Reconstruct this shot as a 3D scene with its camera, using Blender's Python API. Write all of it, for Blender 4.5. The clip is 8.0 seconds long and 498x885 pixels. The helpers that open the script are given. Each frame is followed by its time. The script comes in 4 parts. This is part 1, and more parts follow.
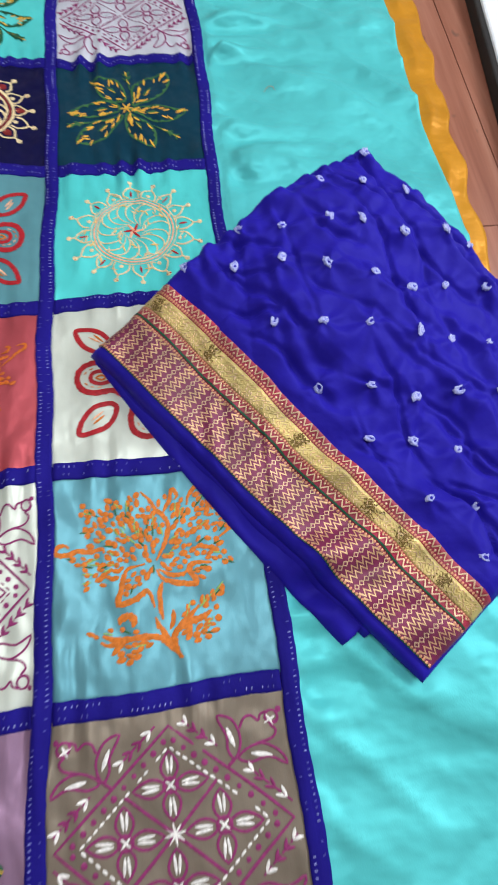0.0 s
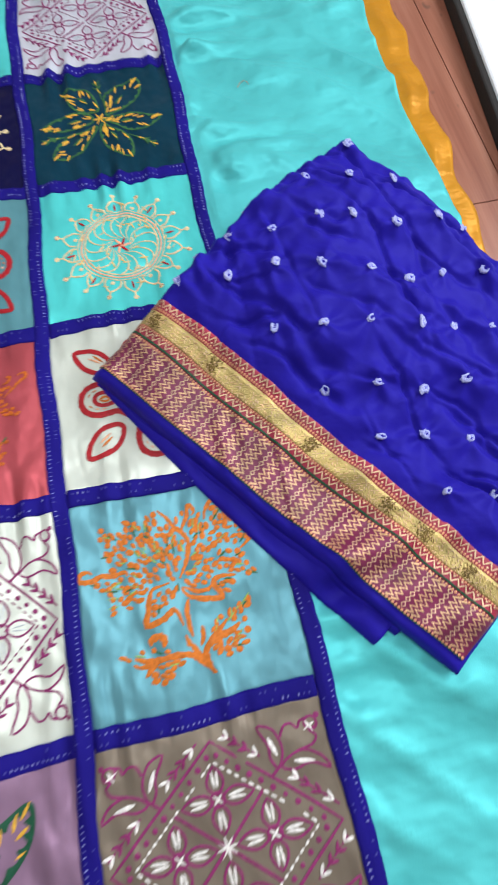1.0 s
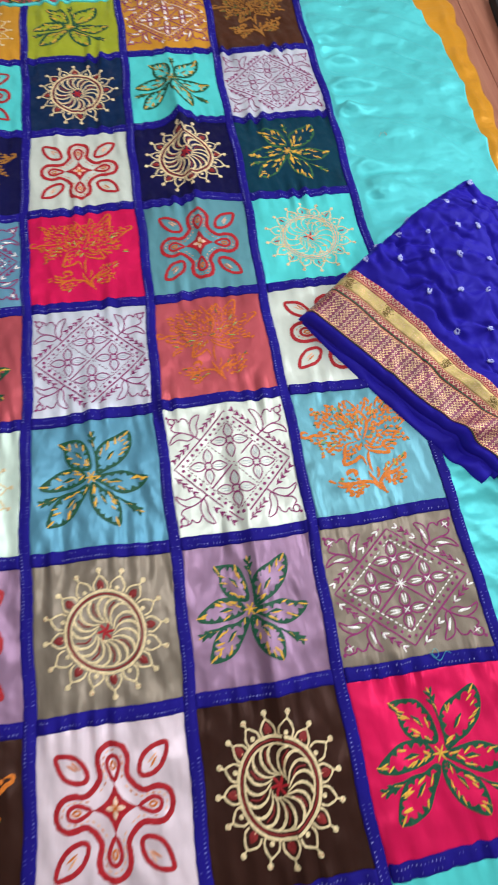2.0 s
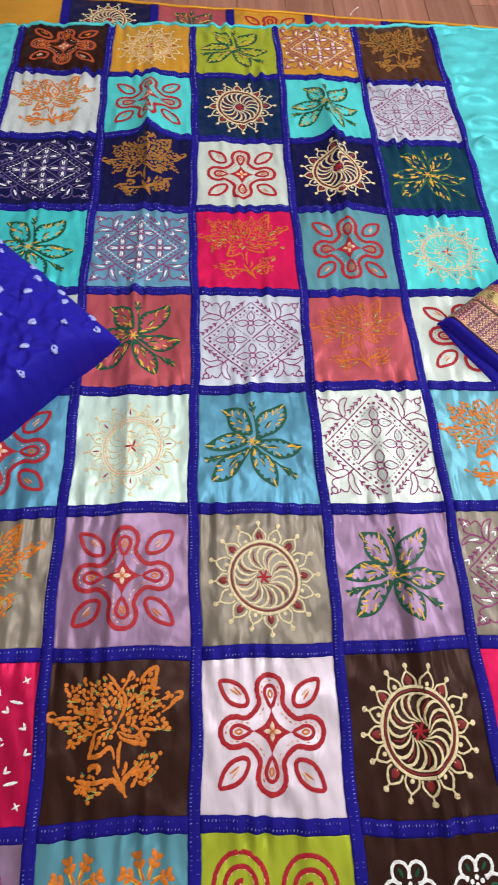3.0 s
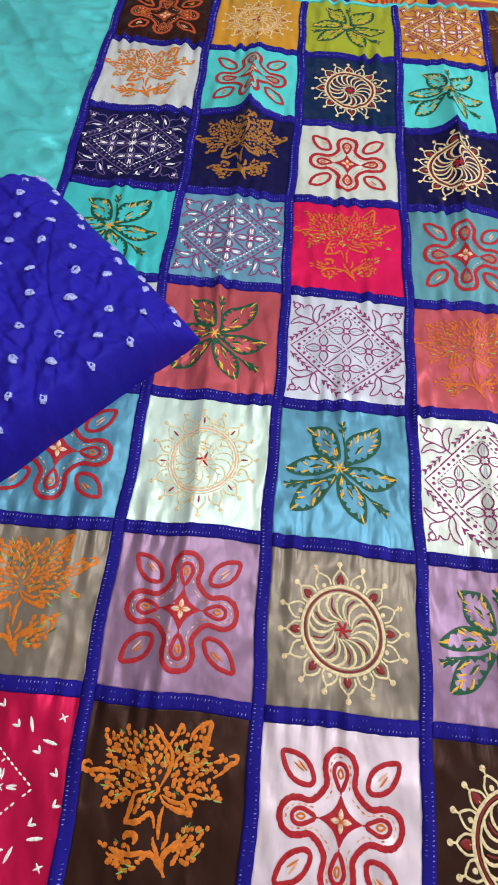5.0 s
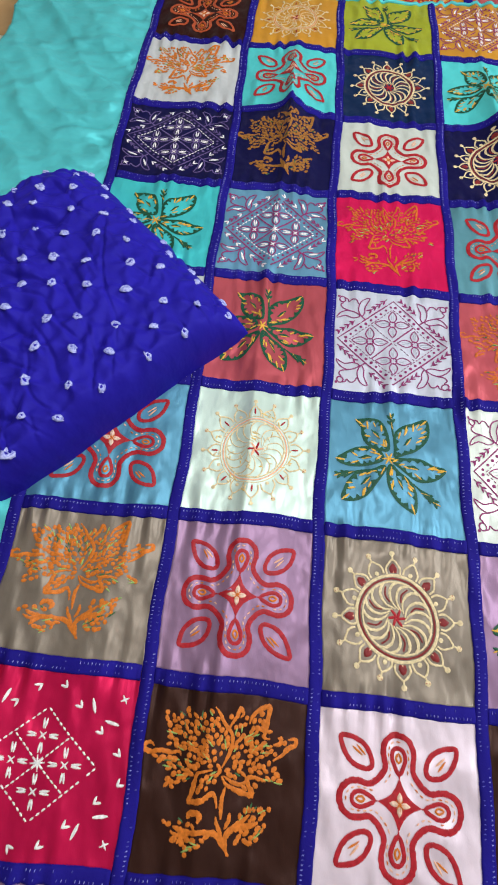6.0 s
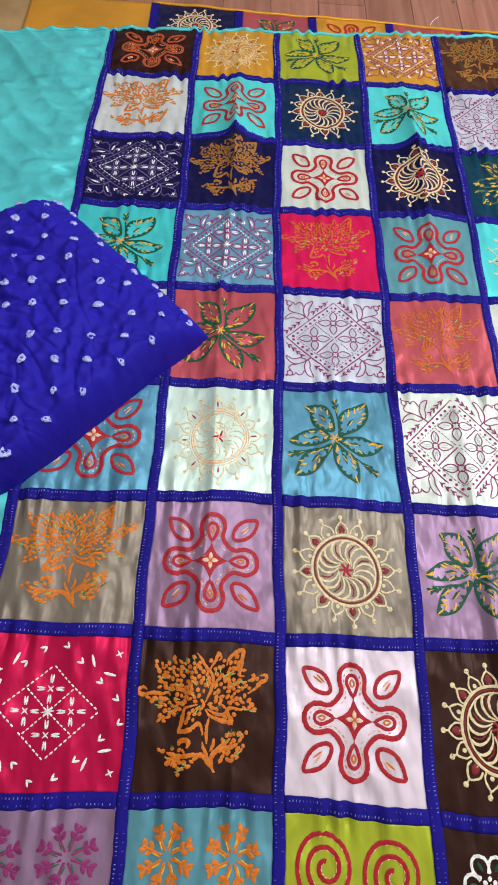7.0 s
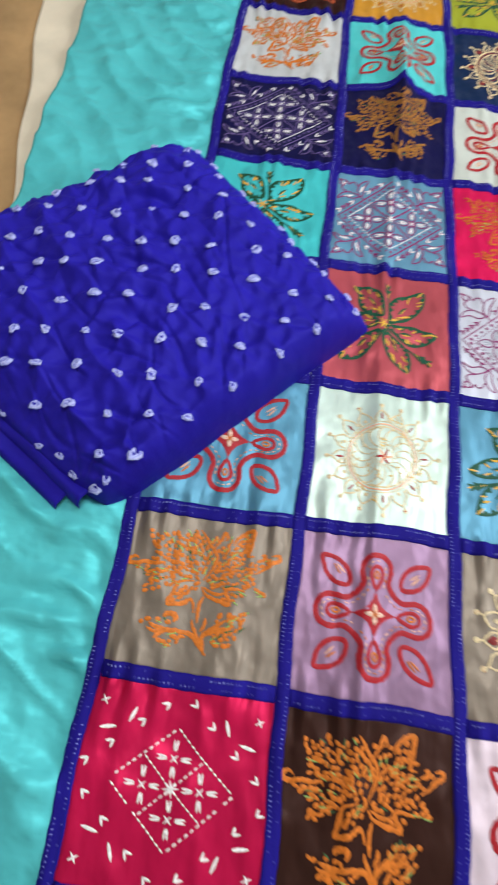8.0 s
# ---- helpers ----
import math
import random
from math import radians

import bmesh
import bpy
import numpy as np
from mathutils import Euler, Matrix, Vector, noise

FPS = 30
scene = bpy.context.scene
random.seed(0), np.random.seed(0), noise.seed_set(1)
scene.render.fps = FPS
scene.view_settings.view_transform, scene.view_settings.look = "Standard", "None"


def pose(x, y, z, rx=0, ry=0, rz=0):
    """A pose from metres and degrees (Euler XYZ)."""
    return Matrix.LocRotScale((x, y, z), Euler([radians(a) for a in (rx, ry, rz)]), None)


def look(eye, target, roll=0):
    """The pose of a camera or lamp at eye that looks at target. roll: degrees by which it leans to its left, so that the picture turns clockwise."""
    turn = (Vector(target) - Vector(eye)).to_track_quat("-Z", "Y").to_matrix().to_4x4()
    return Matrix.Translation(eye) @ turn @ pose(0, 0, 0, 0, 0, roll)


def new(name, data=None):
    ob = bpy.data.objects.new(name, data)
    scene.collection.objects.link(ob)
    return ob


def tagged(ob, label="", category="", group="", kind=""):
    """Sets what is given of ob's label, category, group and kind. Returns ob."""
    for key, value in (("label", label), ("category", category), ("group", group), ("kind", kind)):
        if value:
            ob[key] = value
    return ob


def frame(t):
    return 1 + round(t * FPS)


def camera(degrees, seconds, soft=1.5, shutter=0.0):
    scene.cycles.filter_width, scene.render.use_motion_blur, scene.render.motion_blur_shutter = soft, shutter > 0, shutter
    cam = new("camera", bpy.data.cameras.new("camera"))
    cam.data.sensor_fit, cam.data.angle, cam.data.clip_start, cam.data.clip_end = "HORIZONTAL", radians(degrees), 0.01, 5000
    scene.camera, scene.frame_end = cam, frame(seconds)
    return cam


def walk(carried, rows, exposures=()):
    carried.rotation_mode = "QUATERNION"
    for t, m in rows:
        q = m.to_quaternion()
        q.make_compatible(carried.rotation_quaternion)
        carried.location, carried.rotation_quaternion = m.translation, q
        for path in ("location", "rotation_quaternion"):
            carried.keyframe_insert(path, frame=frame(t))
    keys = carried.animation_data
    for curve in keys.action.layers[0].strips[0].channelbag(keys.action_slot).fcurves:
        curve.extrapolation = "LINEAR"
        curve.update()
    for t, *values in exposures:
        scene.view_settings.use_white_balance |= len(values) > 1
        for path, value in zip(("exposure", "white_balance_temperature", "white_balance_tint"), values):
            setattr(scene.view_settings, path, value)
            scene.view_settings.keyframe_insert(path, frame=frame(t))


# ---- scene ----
cam = camera(52.0, 8.0, soft=1.9, shutter=0.3)

PATH = [
    (0, (0.488, -0.386, 0.516), (0.632, 0.306, -1.355), 5.2),
    (0.5, (0.528, -0.342, 0.425), (0.655, 0.319, -1.458), 0.2),
    (1, (0.482, -0.363, 0.521), (0.613, 0.285, -1.367), -0.7),
    (1.5, (0.336, -0.461, 0.66), (0.497, 0.192, -1.224), 2.4),
    (2, (0.166, -0.567, 0.757), (0.349, 0.12, -1.112), 6.5),
    (2.2, (0.105, -0.594, 0.787), (0.29, 0.114, -1.074), 7.7),
    (3.3, (-0.109, -0.647, 0.798), (0.01, 0.124, -1.044), 8.7),
    (3.5, (-0.124, -0.644, 0.784), (-0.017, 0.128, -1.058), 8.9),
    (4, (-0.131, -0.625, 0.76), (-0.075, 0.152, -1.082), 6.9),
    (5.5, (-0.161, -0.563, 0.693), (-0.181, 0.19, -1.159), 4.1),
    (6, (-0.205, -0.598, 0.708), (-0.234, 0.163, -1.141), 3.5),
    (6.5, (-0.193, -0.64, 0.797), (-0.182, 0.144, -1.043), 4.3),
    (7, (-0.18, -0.666, 0.809), (-0.123, 0.111, -1.033), 5.8),
    (7.5, (-0.237, -0.638, 0.792), (-0.188, 0.127, -1.055), 6.4),
    (8, (-0.389, -0.577, 0.665), (-0.401, 0.138, -1.203), 6.9),
]
walk(cam, [(t, look(eye, target, roll)) for t, eye, target, roll in PATH], [(0, -0.2), (0.5, -0.12), (1.5, -0.12), (2.2, -0.02), (4, 0.04), (7, 0.06), (8, 0.15)])

# ---- light ----
world = bpy.data.worlds.new("world")
scene.world = world
world.use_nodes = True
sky = world.node_tree.nodes.new("ShaderNodeTexSky")
sky.sky_type = "NISHITA"
sky.sun_disc = False
sky.sun_elevation = radians(40)
sky.sun_rotation = radians(20)
world.node_tree.links.new(sky.outputs[0], world.node_tree.nodes["Background"].inputs[0])
world.node_tree.nodes["Background"].inputs[1].default_value = 0.1

X0, X1, Y0, Y1, ZF, ZC = -2.1, 2.3, -2.3, 2.7, -0.020, 2.65


def area(name, m, sx, sy, watts, colour):
    lamp = bpy.data.lights.new(name, "AREA")
    lamp.shape, lamp.size, lamp.size_y, lamp.energy, lamp.color = "RECTANGLE", sx, sy, watts, colour
    ob = new(name, lamp)
    ob.matrix_world = m
    return ob


# Added panel in an unseen, assumed window opening; lights the sheet from the right.
area("window_daylight", look((X1 + 0.02, 0.2, 1.6), (0.0, 0.0, 0.0)), 1.7, 1.2, 70, (0.93, 0.97, 1.0))
# Added strip lamp out of view, to brighten the sheet from above.
area("tube_light_glow", look((0.1, 0.05, ZC - 0.085), (0.1, 0.05, 0.0)), 1.2, 0.06, 40, (0.95, 0.98, 1.0))
scene.view_settings.exposure = 0.0

# ---- materials ----


def nodes_of(name):
    m = bpy.data.materials.new(name)
    m.use_nodes = True
    t = m.node_tree
    return m, t, t.nodes["Principled BSDF"]


def link(t, a, b):
    t.links.new(a, b)


def coords(t, scale=(1, 1, 1), turn=0.0):
    tc = t.nodes.new("ShaderNodeTexCoord")
    mp = t.nodes.new("ShaderNodeMapping")
    mp.inputs["Scale"].default_value = scale
    mp.inputs["Rotation"].default_value = (0, 0, turn)
    link(t, tc.outputs["Object"], mp.inputs["Vector"])
    return mp.outputs[0]


def noise_tex(t, vec, scale, detail=3.0, rough=0.55):
    n = t.nodes.new("ShaderNodeTexNoise")
    n.inputs["Scale"].default_value = scale
    n.inputs["Detail"].default_value = detail
    n.inputs["Roughness"].default_value = rough
    link(t, vec, n.inputs["Vector"])
    return n.outputs["Fac"]


def ramp(t, fac, stops):
    r = t.nodes.new("ShaderNodeValToRGB")
    el = r.color_ramp.elements
    while len(el) < len(stops):
        el.new(0.5)
    for e, (p, c) in zip(el, stops):
        e.position, e.color = p, (*c, 1)
    link(t, fac, r.inputs[0])
    return r.outputs[0]


def bump(t, height, strength, distance, before=None):
    b = t.nodes.new("ShaderNodeBump")
    b.inputs["Strength"].default_value = strength
    b.inputs["Distance"].default_value = distance
    link(t, height, b.inputs["Height"])
    if before:
        link(t, before, b.inputs["Normal"])
    return b.outputs[0]


def tint(c, k):
    return tuple(min(1.0, v * k) for v in c)


def cloth(name, colour, rough=0.42, spec=0.5, sheen=0.25, streak=(55, 7, 20), depth=0.0022, turn=0.0, vary=0.12, weave=1.0, lustre=0.0, crumple=0.0):
    """Satin or silk: soft wrinkles stretched one way, a fine weave and faint colour drift."""
    m, t, p = nodes_of(name)
    v = coords(t)
    drift = noise_tex(t, v, 9, 4)
    link(t, ramp(t, drift, [(0.3, tint(colour, 1 - vary)), (0.7, tint(colour, 1 + vary))]), p.inputs["Base Color"])
    wr = noise_tex(t, coords(t, streak, turn), 1.0, 3.0, 0.5)
    fine = noise_tex(t, coords(t, (900, 420, 600), turn), 1.0, 1.0)
    n1 = bump(t, wr, 0.6, depth)
    if crumple:
        rn = t.nodes.new("ShaderNodeTexNoise")
        rn.noise_type = "RIDGED_MULTIFRACTAL"
        rn.inputs["Scale"].default_value = 1.0
        rn.inputs["Detail"].default_value = 3.0
        link(t, coords(t, (streak[0] * 1.7, streak[1] * 1.6, 9), turn + 0.25), rn.inputs["Vector"])
        n1 = bump(t, rn.outputs["Fac"], 0.5, crumple, n1)
    link(t, bump(t, fine, 0.25 * weave, 0.0004, n1), p.inputs["Normal"])
    p.inputs["Roughness"].default_value = rough
    p.inputs["Specular IOR Level"].default_value = spec
    p.inputs["Metallic"].default_value = lustre
    p.inputs["Sheen Weight"].default_value = sheen
    p.inputs["Sheen Roughness"].default_value = 0.4
    return m


def thread(name, colour, rough=0.5, metal=0.0):
    """Embroidery floss or printed outline with a twisted grain."""
    m, t, p = nodes_of(name)
    v = coords(t)
    link(t, ramp(t, noise_tex(t, v, 260, 3), [(0.3, tint(colour, 0.72)), (0.7, tint(colour, 1.18))]), p.inputs["Base Color"])
    link(t, bump(t, noise_tex(t, v, 700, 2), 0.4, 0.0005), p.inputs["Normal"])
    p.inputs["Roughness"].default_value = rough
    p.inputs["Metallic"].default_value = metal
    p.inputs["Specular IOR Level"].default_value = 0.15
    return m


def wall_paint(name, colour):
    m, t, p = nodes_of(name)
    v = coords(t)
    link(t, ramp(t, noise_tex(t, v, 2.5, 5), [(0.3, tint(colour, 0.93)), (0.7, tint(colour, 1.05))]), p.inputs["Base Color"])
    link(t, bump(t, noise_tex(t, v, 120, 3), 0.2, 0.002), p.inputs["Normal"])
    p.inputs["Roughness"].default_value = 0.8
    return m


def wood_print(name):
    m, t, p = nodes_of(name)
    info = t.nodes.new("ShaderNodeObjectInfo")
    grain = noise_tex(t, coords(t, (60, 2.5, 1)), 1.0, 5, 0.6)
    base = ramp(t, grain, [(0.25, (0.23, 0.075, 0.045)), (0.5, (0.33, 0.128, 0.082)), (0.8, (0.44, 0.20, 0.135))])
    knots = noise_tex(t, coords(t, (16, 9, 1)), 1.0, 3, 0.7)
    mask = ramp(t, knots, [(0.66, (0, 0, 0)), (0.72, (1, 1, 1))])
    mix = t.nodes.new("ShaderNodeMix")
    mix.data_type = "RGBA"
    link(t, mask, mix.inputs["Factor"])
    link(t, base, mix.inputs["A"])
    mix.inputs["B"].default_value = (0.09, 0.05, 0.04, 1)
    hsv = t.nodes.new("ShaderNodeHueSaturation")
    mul = t.nodes.new("ShaderNodeMath")
    mul.operation = "MULTIPLY_ADD"
    mul.inputs[1].default_value, mul.inputs[2].default_value = 0.35, 0.75
    link(t, info.outputs["Random"], mul.inputs[0])
    link(t, mul.outputs[0], hsv.inputs["Value"])
    link(t, mix.outputs["Result"], hsv.inputs["Color"])
    link(t, hsv.outputs[0], p.inputs["Base Color"])
    link(t, bump(t, grain, 0.15, 0.001), p.inputs["Normal"])
    p.inputs["Roughness"].default_value = 0.38
    return m


M_AQUA = cloth("aqua_satin", (0.088, 0.50, 0.52), 0.45, 0.08, 0.0, (10, 14, 20), 0.024, lustre=0.18, crumple=0.019)
M_BLUE = cloth("royal_blue_silk", (0.017, 0.011, 0.30), 0.58, 0.08, 0.0, (26, 34, 20), 0.005, lustre=0.05, crumple=0.002, vary=0.1)
M_STRIP = cloth("royal_blue_tape", (0.012, 0.008, 0.175), 0.65, 0.05, 0.0, (160, 160, 60), 0.001, vary=0.18)
M_MUSTARD = cloth("mustard_satin", (0.62, 0.27, 0.02), 0.38, 0.3, 0.0, (14, 30, 20), 0.008, lustre=0.3)
M_CREAM = cloth("cream_cotton", (0.66, 0.58, 0.44), 0.8, 0.2, 0.1, (20, 20, 20), 0.002)
M_WOOD = wood_print("wood_print_flooring")
M_SEAM = wall_paint("dark_joint", (0.06, 0.03, 0.025))
M_WALL = wall_paint("wall_paint", (0.52, 0.50, 0.46))
M_CEIL = wall_paint("ceiling_paint", (0.8, 0.8, 0.78))

PATCH = {
    "umber": (0.028, 0.006, 0.005), "mustard": (0.62, 0.29, 0.03), "lime": (0.36, 0.40, 0.03), "brown": (0.075, 0.026, 0.014),
    "white": (0.52, 0.54, 0.54), "cyan": (0.09, 0.62, 0.62), "peacock": (0.005, 0.022, 0.075), "lilac": (0.51, 0.53, 0.60),
    "navy": (0.007, 0.007, 0.055), "ivory": (0.55, 0.59, 0.53), "bottle": (0.005, 0.042, 0.075), "turquoise": (0.06, 0.53, 0.54),
    "steel": (0.12, 0.28, 0.40), "pink": (0.62, 0.010, 0.085), "slate": (0.11, 0.29, 0.34), "coral": (0.41, 0.076, 0.092),
    "mint": (0.53, 0.65, 0.57), "teal": (0.085, 0.24, 0.34), "taupe": (0.20, 0.165, 0.13), "mauve": (0.255, 0.155, 0.245),
    "crimson": (0.46, 0.007, 0.058), "cocoa": (0.036, 0.014, 0.010), "blush": (0.67, 0.56, 0.62), "sky": (0.11, 0.29, 0.35),
}
WORDS = {"umber": "dark umber", "peacock": "dark peacock-blue", "bottle": "dark bottle-teal", "steel": "steel-blue", "slate": "slate-teal", "cocoa": "dark cocoa-brown", "pink": "hot pink", "sky": "sky-teal", "blush": "pinkish white"}
M_PATCH = {k: cloth("satin_" + k, c, 0.40, 0.10, 0.0, (15, 9, 20), 0.017, lustre=0.22 if min(c) > 0.3 else 0.32, crumple=0.017) for k, c in PATCH.items()}
THREAD = {
    "red": (0.36, 0.016, 0.024), "blossom": (0.70, 0.50, 0.38), "orange": (0.58, 0.16, 0.02), "ember": (0.52, 0.115, 0.018), "green": (0.012, 0.075, 0.04), "yellow": (0.68, 0.38, 0.05), "cream": (0.68, 0.55, 0.32),
    "plum": (0.24, 0.03, 0.13), "white": (0.78, 0.76, 0.74), "maroon": (0.20, 0.02, 0.02), "leaf": (0.26, 0.42, 0.12), "bronze": (0.30, 0.125, 0.025), "peach": (0.78, 0.42, 0.26),
    "gold": (0.72, 0.50, 0.16), "stitch": (0.27, 0.29, 0.62), "dim": (0.09, 0.09, 0.36), "rust": (0.38, 0.07, 0.025), "silver": (0.5, 0.55, 0.62), "dusk": (0.13, 0.09, 0.24), "grass": (0.04, 0.13, 0.05), "copper": (0.62, 0.30, 0.16),
}
M_THREAD = {k: thread("thread_" + k, c, 0.45) for k, c in THREAD.items()}

# ---- cloth surface ----
XC = [-1.075, -0.838, -0.533, -0.311, -0.104, 0.106, 0.311, 0.528, 0.848, 1.07]
YR = [0.843, 0.643, 0.425, 0.216, 0.002, -0.209, -0.432, -0.645, -0.862, -1.08]
HALF = 0.0084


def waves(a, seed, low, high, count=7):
    """Smooth even noise along one or two coordinates."""
    r = np.random.RandomState(seed)
    out = 0
    for _ in range(count):
        f, ang, ph = r.uniform(low, high), r.uniform(-0.35, 0.35), r.uniform(0, 6.28)
        out = out + np.sin(6.283 * f * (a[0] * np.cos(ang) + a[1] * np.sin(ang)) + ph)
    return out / count


def warp(c, r):
    """Sheet coordinates (column line, row line) to the floor plan."""
    c, r = np.asarray(c, float), np.asarray(r, float)
    x = np.interp(c, np.arange(-2, 8), XC)
    y = np.interp(r, np.arange(10), YR)
    y = y + 0.055 * x * np.clip(1 - r, 0, 1) - 0.05 * np.clip(-0.55 - x, 0, 1) * np.clip(1 - r, 0, 1)
    x = x + (0.006 * (np.clip(r, 0, 9) - 4) / 4) * np.sign(c - 2.5) * np.clip(np.abs(c - 2.5) / 2.5, 0, 1) ** 3 * (c > -0.6)
    x = x + 0.0025 * np.sin(r * 2.3 + c * 1.9) + 0.0012 * np.sin(r * 9.1 + c)
    y = y + 0.003 * np.sin(c * 1.7 + r * 2.9) + 0.0012 * np.sin(c * 8.3 + r)
    y = y + np.interp(r, [5, 6, 7, 8, 9], [0, 0.006, 0.011, 0.020, 0.022]) * np.clip((3.2 - c) / 1.5, 0, 1)
    x = x + np.interp(r, [3, 5, 6, 8], [0, 0.004, 0.009, 0.012]) * np.clip(c - 4, 0, 1) * np.clip(6 - c, 0, 1)
    x = x - 0.014 * np.clip(-0.5 - c, 0, 1) * (r < 3) * (3 - r) / 2
    x = x - np.clip(c - 5, 0, 1) * (0.006 + 0.034 * np.clip((1.4 - r) / 1.4, 0, 1))
    return x, y


def near_line(v, lines, reach):
    d = np.min(np.abs(np.asarray(v)[..., None] - np.asarray(lines)), -1)
    return np.exp(-d / reach)


def lie(x, y):
    """Height of the top bedsheet over the plan."""
    x, y = np.asarray(x, float), np.asarray(y, float)
    z = 0.0022 * waves((x, y), 3, 2, 5) + 0.0012 * waves((y, x), 4, 3, 9)
    for x0, lean, tall, seed in ((-0.212, 0.02, 0.026, 5), (0.213, -0.012, 0.024, 6)):
        d = x - x0 - lean * y - 0.004 * np.sin(9 * y + seed)
        z = z + 0.0150 * np.exp(-np.where(d < 0, -d / 0.013, d / 0.030)) * (0.7 + 0.3 * np.sin(7 * y + seed))
        d = np.abs(d)
        z = z + tall * np.exp(-d / 0.035) * np.exp(-(((y - 0.44) / 0.13) ** 2))
    inside = (np.abs(x) < 0.54).astype(float)
    seams = near_line(y, YR, 0.032)
    z = z + inside * (0.0150 * seams * np.clip(0.5 + 1.6 * waves((x, y), 15, 3, 9, 5), 0, 1.4) + 0.0002) * waves((x, y * 0.2), 8, 22, 50, 9)
    z = z + inside * (0.0018 * np.clip(0.4 + 2 * waves((x, y), 41, 4, 9, 5), 0, 1) * waves((x + 0.3 * y, y * 0.4), 42, 26, 55, 9) + 0.0045 * waves((x, y * 0.5), 9, 6, 13, 9) - 0.004 * np.abs(waves((x + 0.2 * y, y * 0.4), 19, 4, 9, 6)))
    out = np.clip((np.abs(x) - 0.543) / 0.02, 0, 1)
    pull = np.exp(-(np.abs(x) - 0.55).clip(0) / 0.06)
    z = z + out * (0.034 * pull * np.clip(0.6 + 1.5 * waves((y, x), 17, 2, 6, 5), 0, 1.3) + 0.001) * waves((y, x * 0.5), 11, 12, 28, 9)
    z = z + out * 0.0042 * pull * np.clip(1.5 * waves((x, y), 23, 3, 7, 5), 0, 1) * waves((y + 0.25 * x, x * 0.6), 22, 24, 48, 8)
    z = z + out * (0.012 * waves((y + 0.5 * x, x * 0.7), 12, 3, 7, 7) - 0.020 * np.abs(waves((y + 0.8 * x, x - y), 13, 3, 8, 6)) + 0.003)
    return np.where(z < -0.004, -0.004 - 0.005 * (1 - np.exp((z + 0.004) / 0.005)), z)


def mesh_part(name, verts, faces, mat, parent=None, label="", smooth=True):
    me = bpy.data.meshes.new(name)
    me.from_pydata([tuple(v) for v in verts], [], faces)
    if smooth:
        me.polygons.foreach_set("use_smooth", [True] * len(me.polygons))
    me.materials.append(mat)
    me.update()
    ob = new(name, me)
    if parent:
        ob.parent = parent
        ob.matrix_parent_inverse = base_of(parent).inverted()
    if label:
        ob["label"] = label
    return ob


def base_of(ob):
    m = Matrix.Identity(4)
    while ob:
        m = (ob.matrix_parent_inverse @ ob.matrix_basis if ob.parent else ob.matrix_basis) @ m
        ob = ob.parent
    return m


def thing(name, place, label, category, group="", kind=""):
    ob = new(name)
    ob.empty_display_size = 0.05
    ob.matrix_basis = Matrix.Translation(place)
    return tagged(ob, label, category, group, kind)


def panel(fx, nu, nv, drop=0.004):
    """A surface over the unit square with its rim turned down. fx(u, v) gives x, y, z."""
    u, v = np.meshgrid(np.linspace(0, 1, nu + 1), np.linspace(0, 1, nv + 1))
    x, y, z = fx(u, v)
    verts = np.stack([x, y, z], -1).reshape(-1, 3)
    w = nu + 1
    faces = [(j * w + i, j * w + i + 1, (j + 1) * w + i + 1, (j + 1) * w + i) for j in range(nv) for i in range(nu)]
    rim = [i for i in range(w)] + [j * w + nu for j in range(1, nv + 1)] + [nv * w + i for i in range(nu - 1, -1, -1)] + [j * w for j in range(nv - 1, 0, -1)]
    low = verts[rim] - [0, 0, drop]
    n = len(verts)
    faces += [(rim[k], n + k, n + (k + 1) % len(rim), rim[(k + 1) % len(rim)]) for k in range(len(rim))]
    return np.concatenate([verts, low]), faces


# ---- room ----


def box_data(x0, x1, y0, y1, z0, z1, c=0.0):
    bm = bmesh.new()
    bmesh.ops.create_cube(bm, size=1, matrix=Matrix.Translation(((x0 + x1) / 2, (y0 + y1) / 2, (z0 + z1) / 2)) @ Matrix.Diagonal((x1 - x0, y1 - y0, z1 - z0, 1)))
    if c:
        bmesh.ops.bevel(bm, geom=bm.edges[:], offset=c, segments=2, affect="EDGES", profile=0.5)
    v = [tuple(p.co) for p in bm.verts]
    f = [tuple(p.index for p in q.verts) for q in bm.faces]
    bm.free()
    return v, f


def block(name, b, mat, parent=None, label="", c=0.0):
    v, f = box_data(*b, c)
    return mesh_part(name, v, f, mat, parent, label, False)


def joined(boxes):
    vs, fs = [], []
    for b in boxes:
        v, f = box_data(*b)
        fs += [tuple(i + len(vs) for i in q) for q in f]
        vs += v
    return vs, fs


floor = block("floor", (X0, X1, Y0, Y1, ZF - 0.1, ZF - 0.004), M_SEAM)
tagged(floor, "reddish brown wood-print floor in narrow planks", "floor", kind="structure")
# Walls and ceiling are out of view, added to close the room round the camera.
for nm, b in (("wall_west", (X0 - 0.12, X0, Y0, Y1, ZF - 0.1, ZC)), ("wall_south", (X0 - 0.12, X1 + 0.12, Y0 - 0.12, Y0, ZF - 0.1, ZC)), ("wall_north", (X0 - 0.12, X1 + 0.12, Y1, Y1 + 0.12, ZF - 0.1, ZC))):
    tagged(block(nm, b, M_WALL), "plain painted room wall", "wall", kind="structure")
# The opening in this unseen wall is assumed, made for the right-hand lamp.
v, f = joined([(X1, X1 + 0.12, Y0, -0.7, ZF - 0.1, ZC), (X1, X1 + 0.12, 1.1, Y1, ZF - 0.1, ZC), (X1, X1 + 0.12, -0.7, 1.1, ZF - 0.1, 0.95), (X1, X1 + 0.12, -0.7, 1.1, 2.25, ZC)])
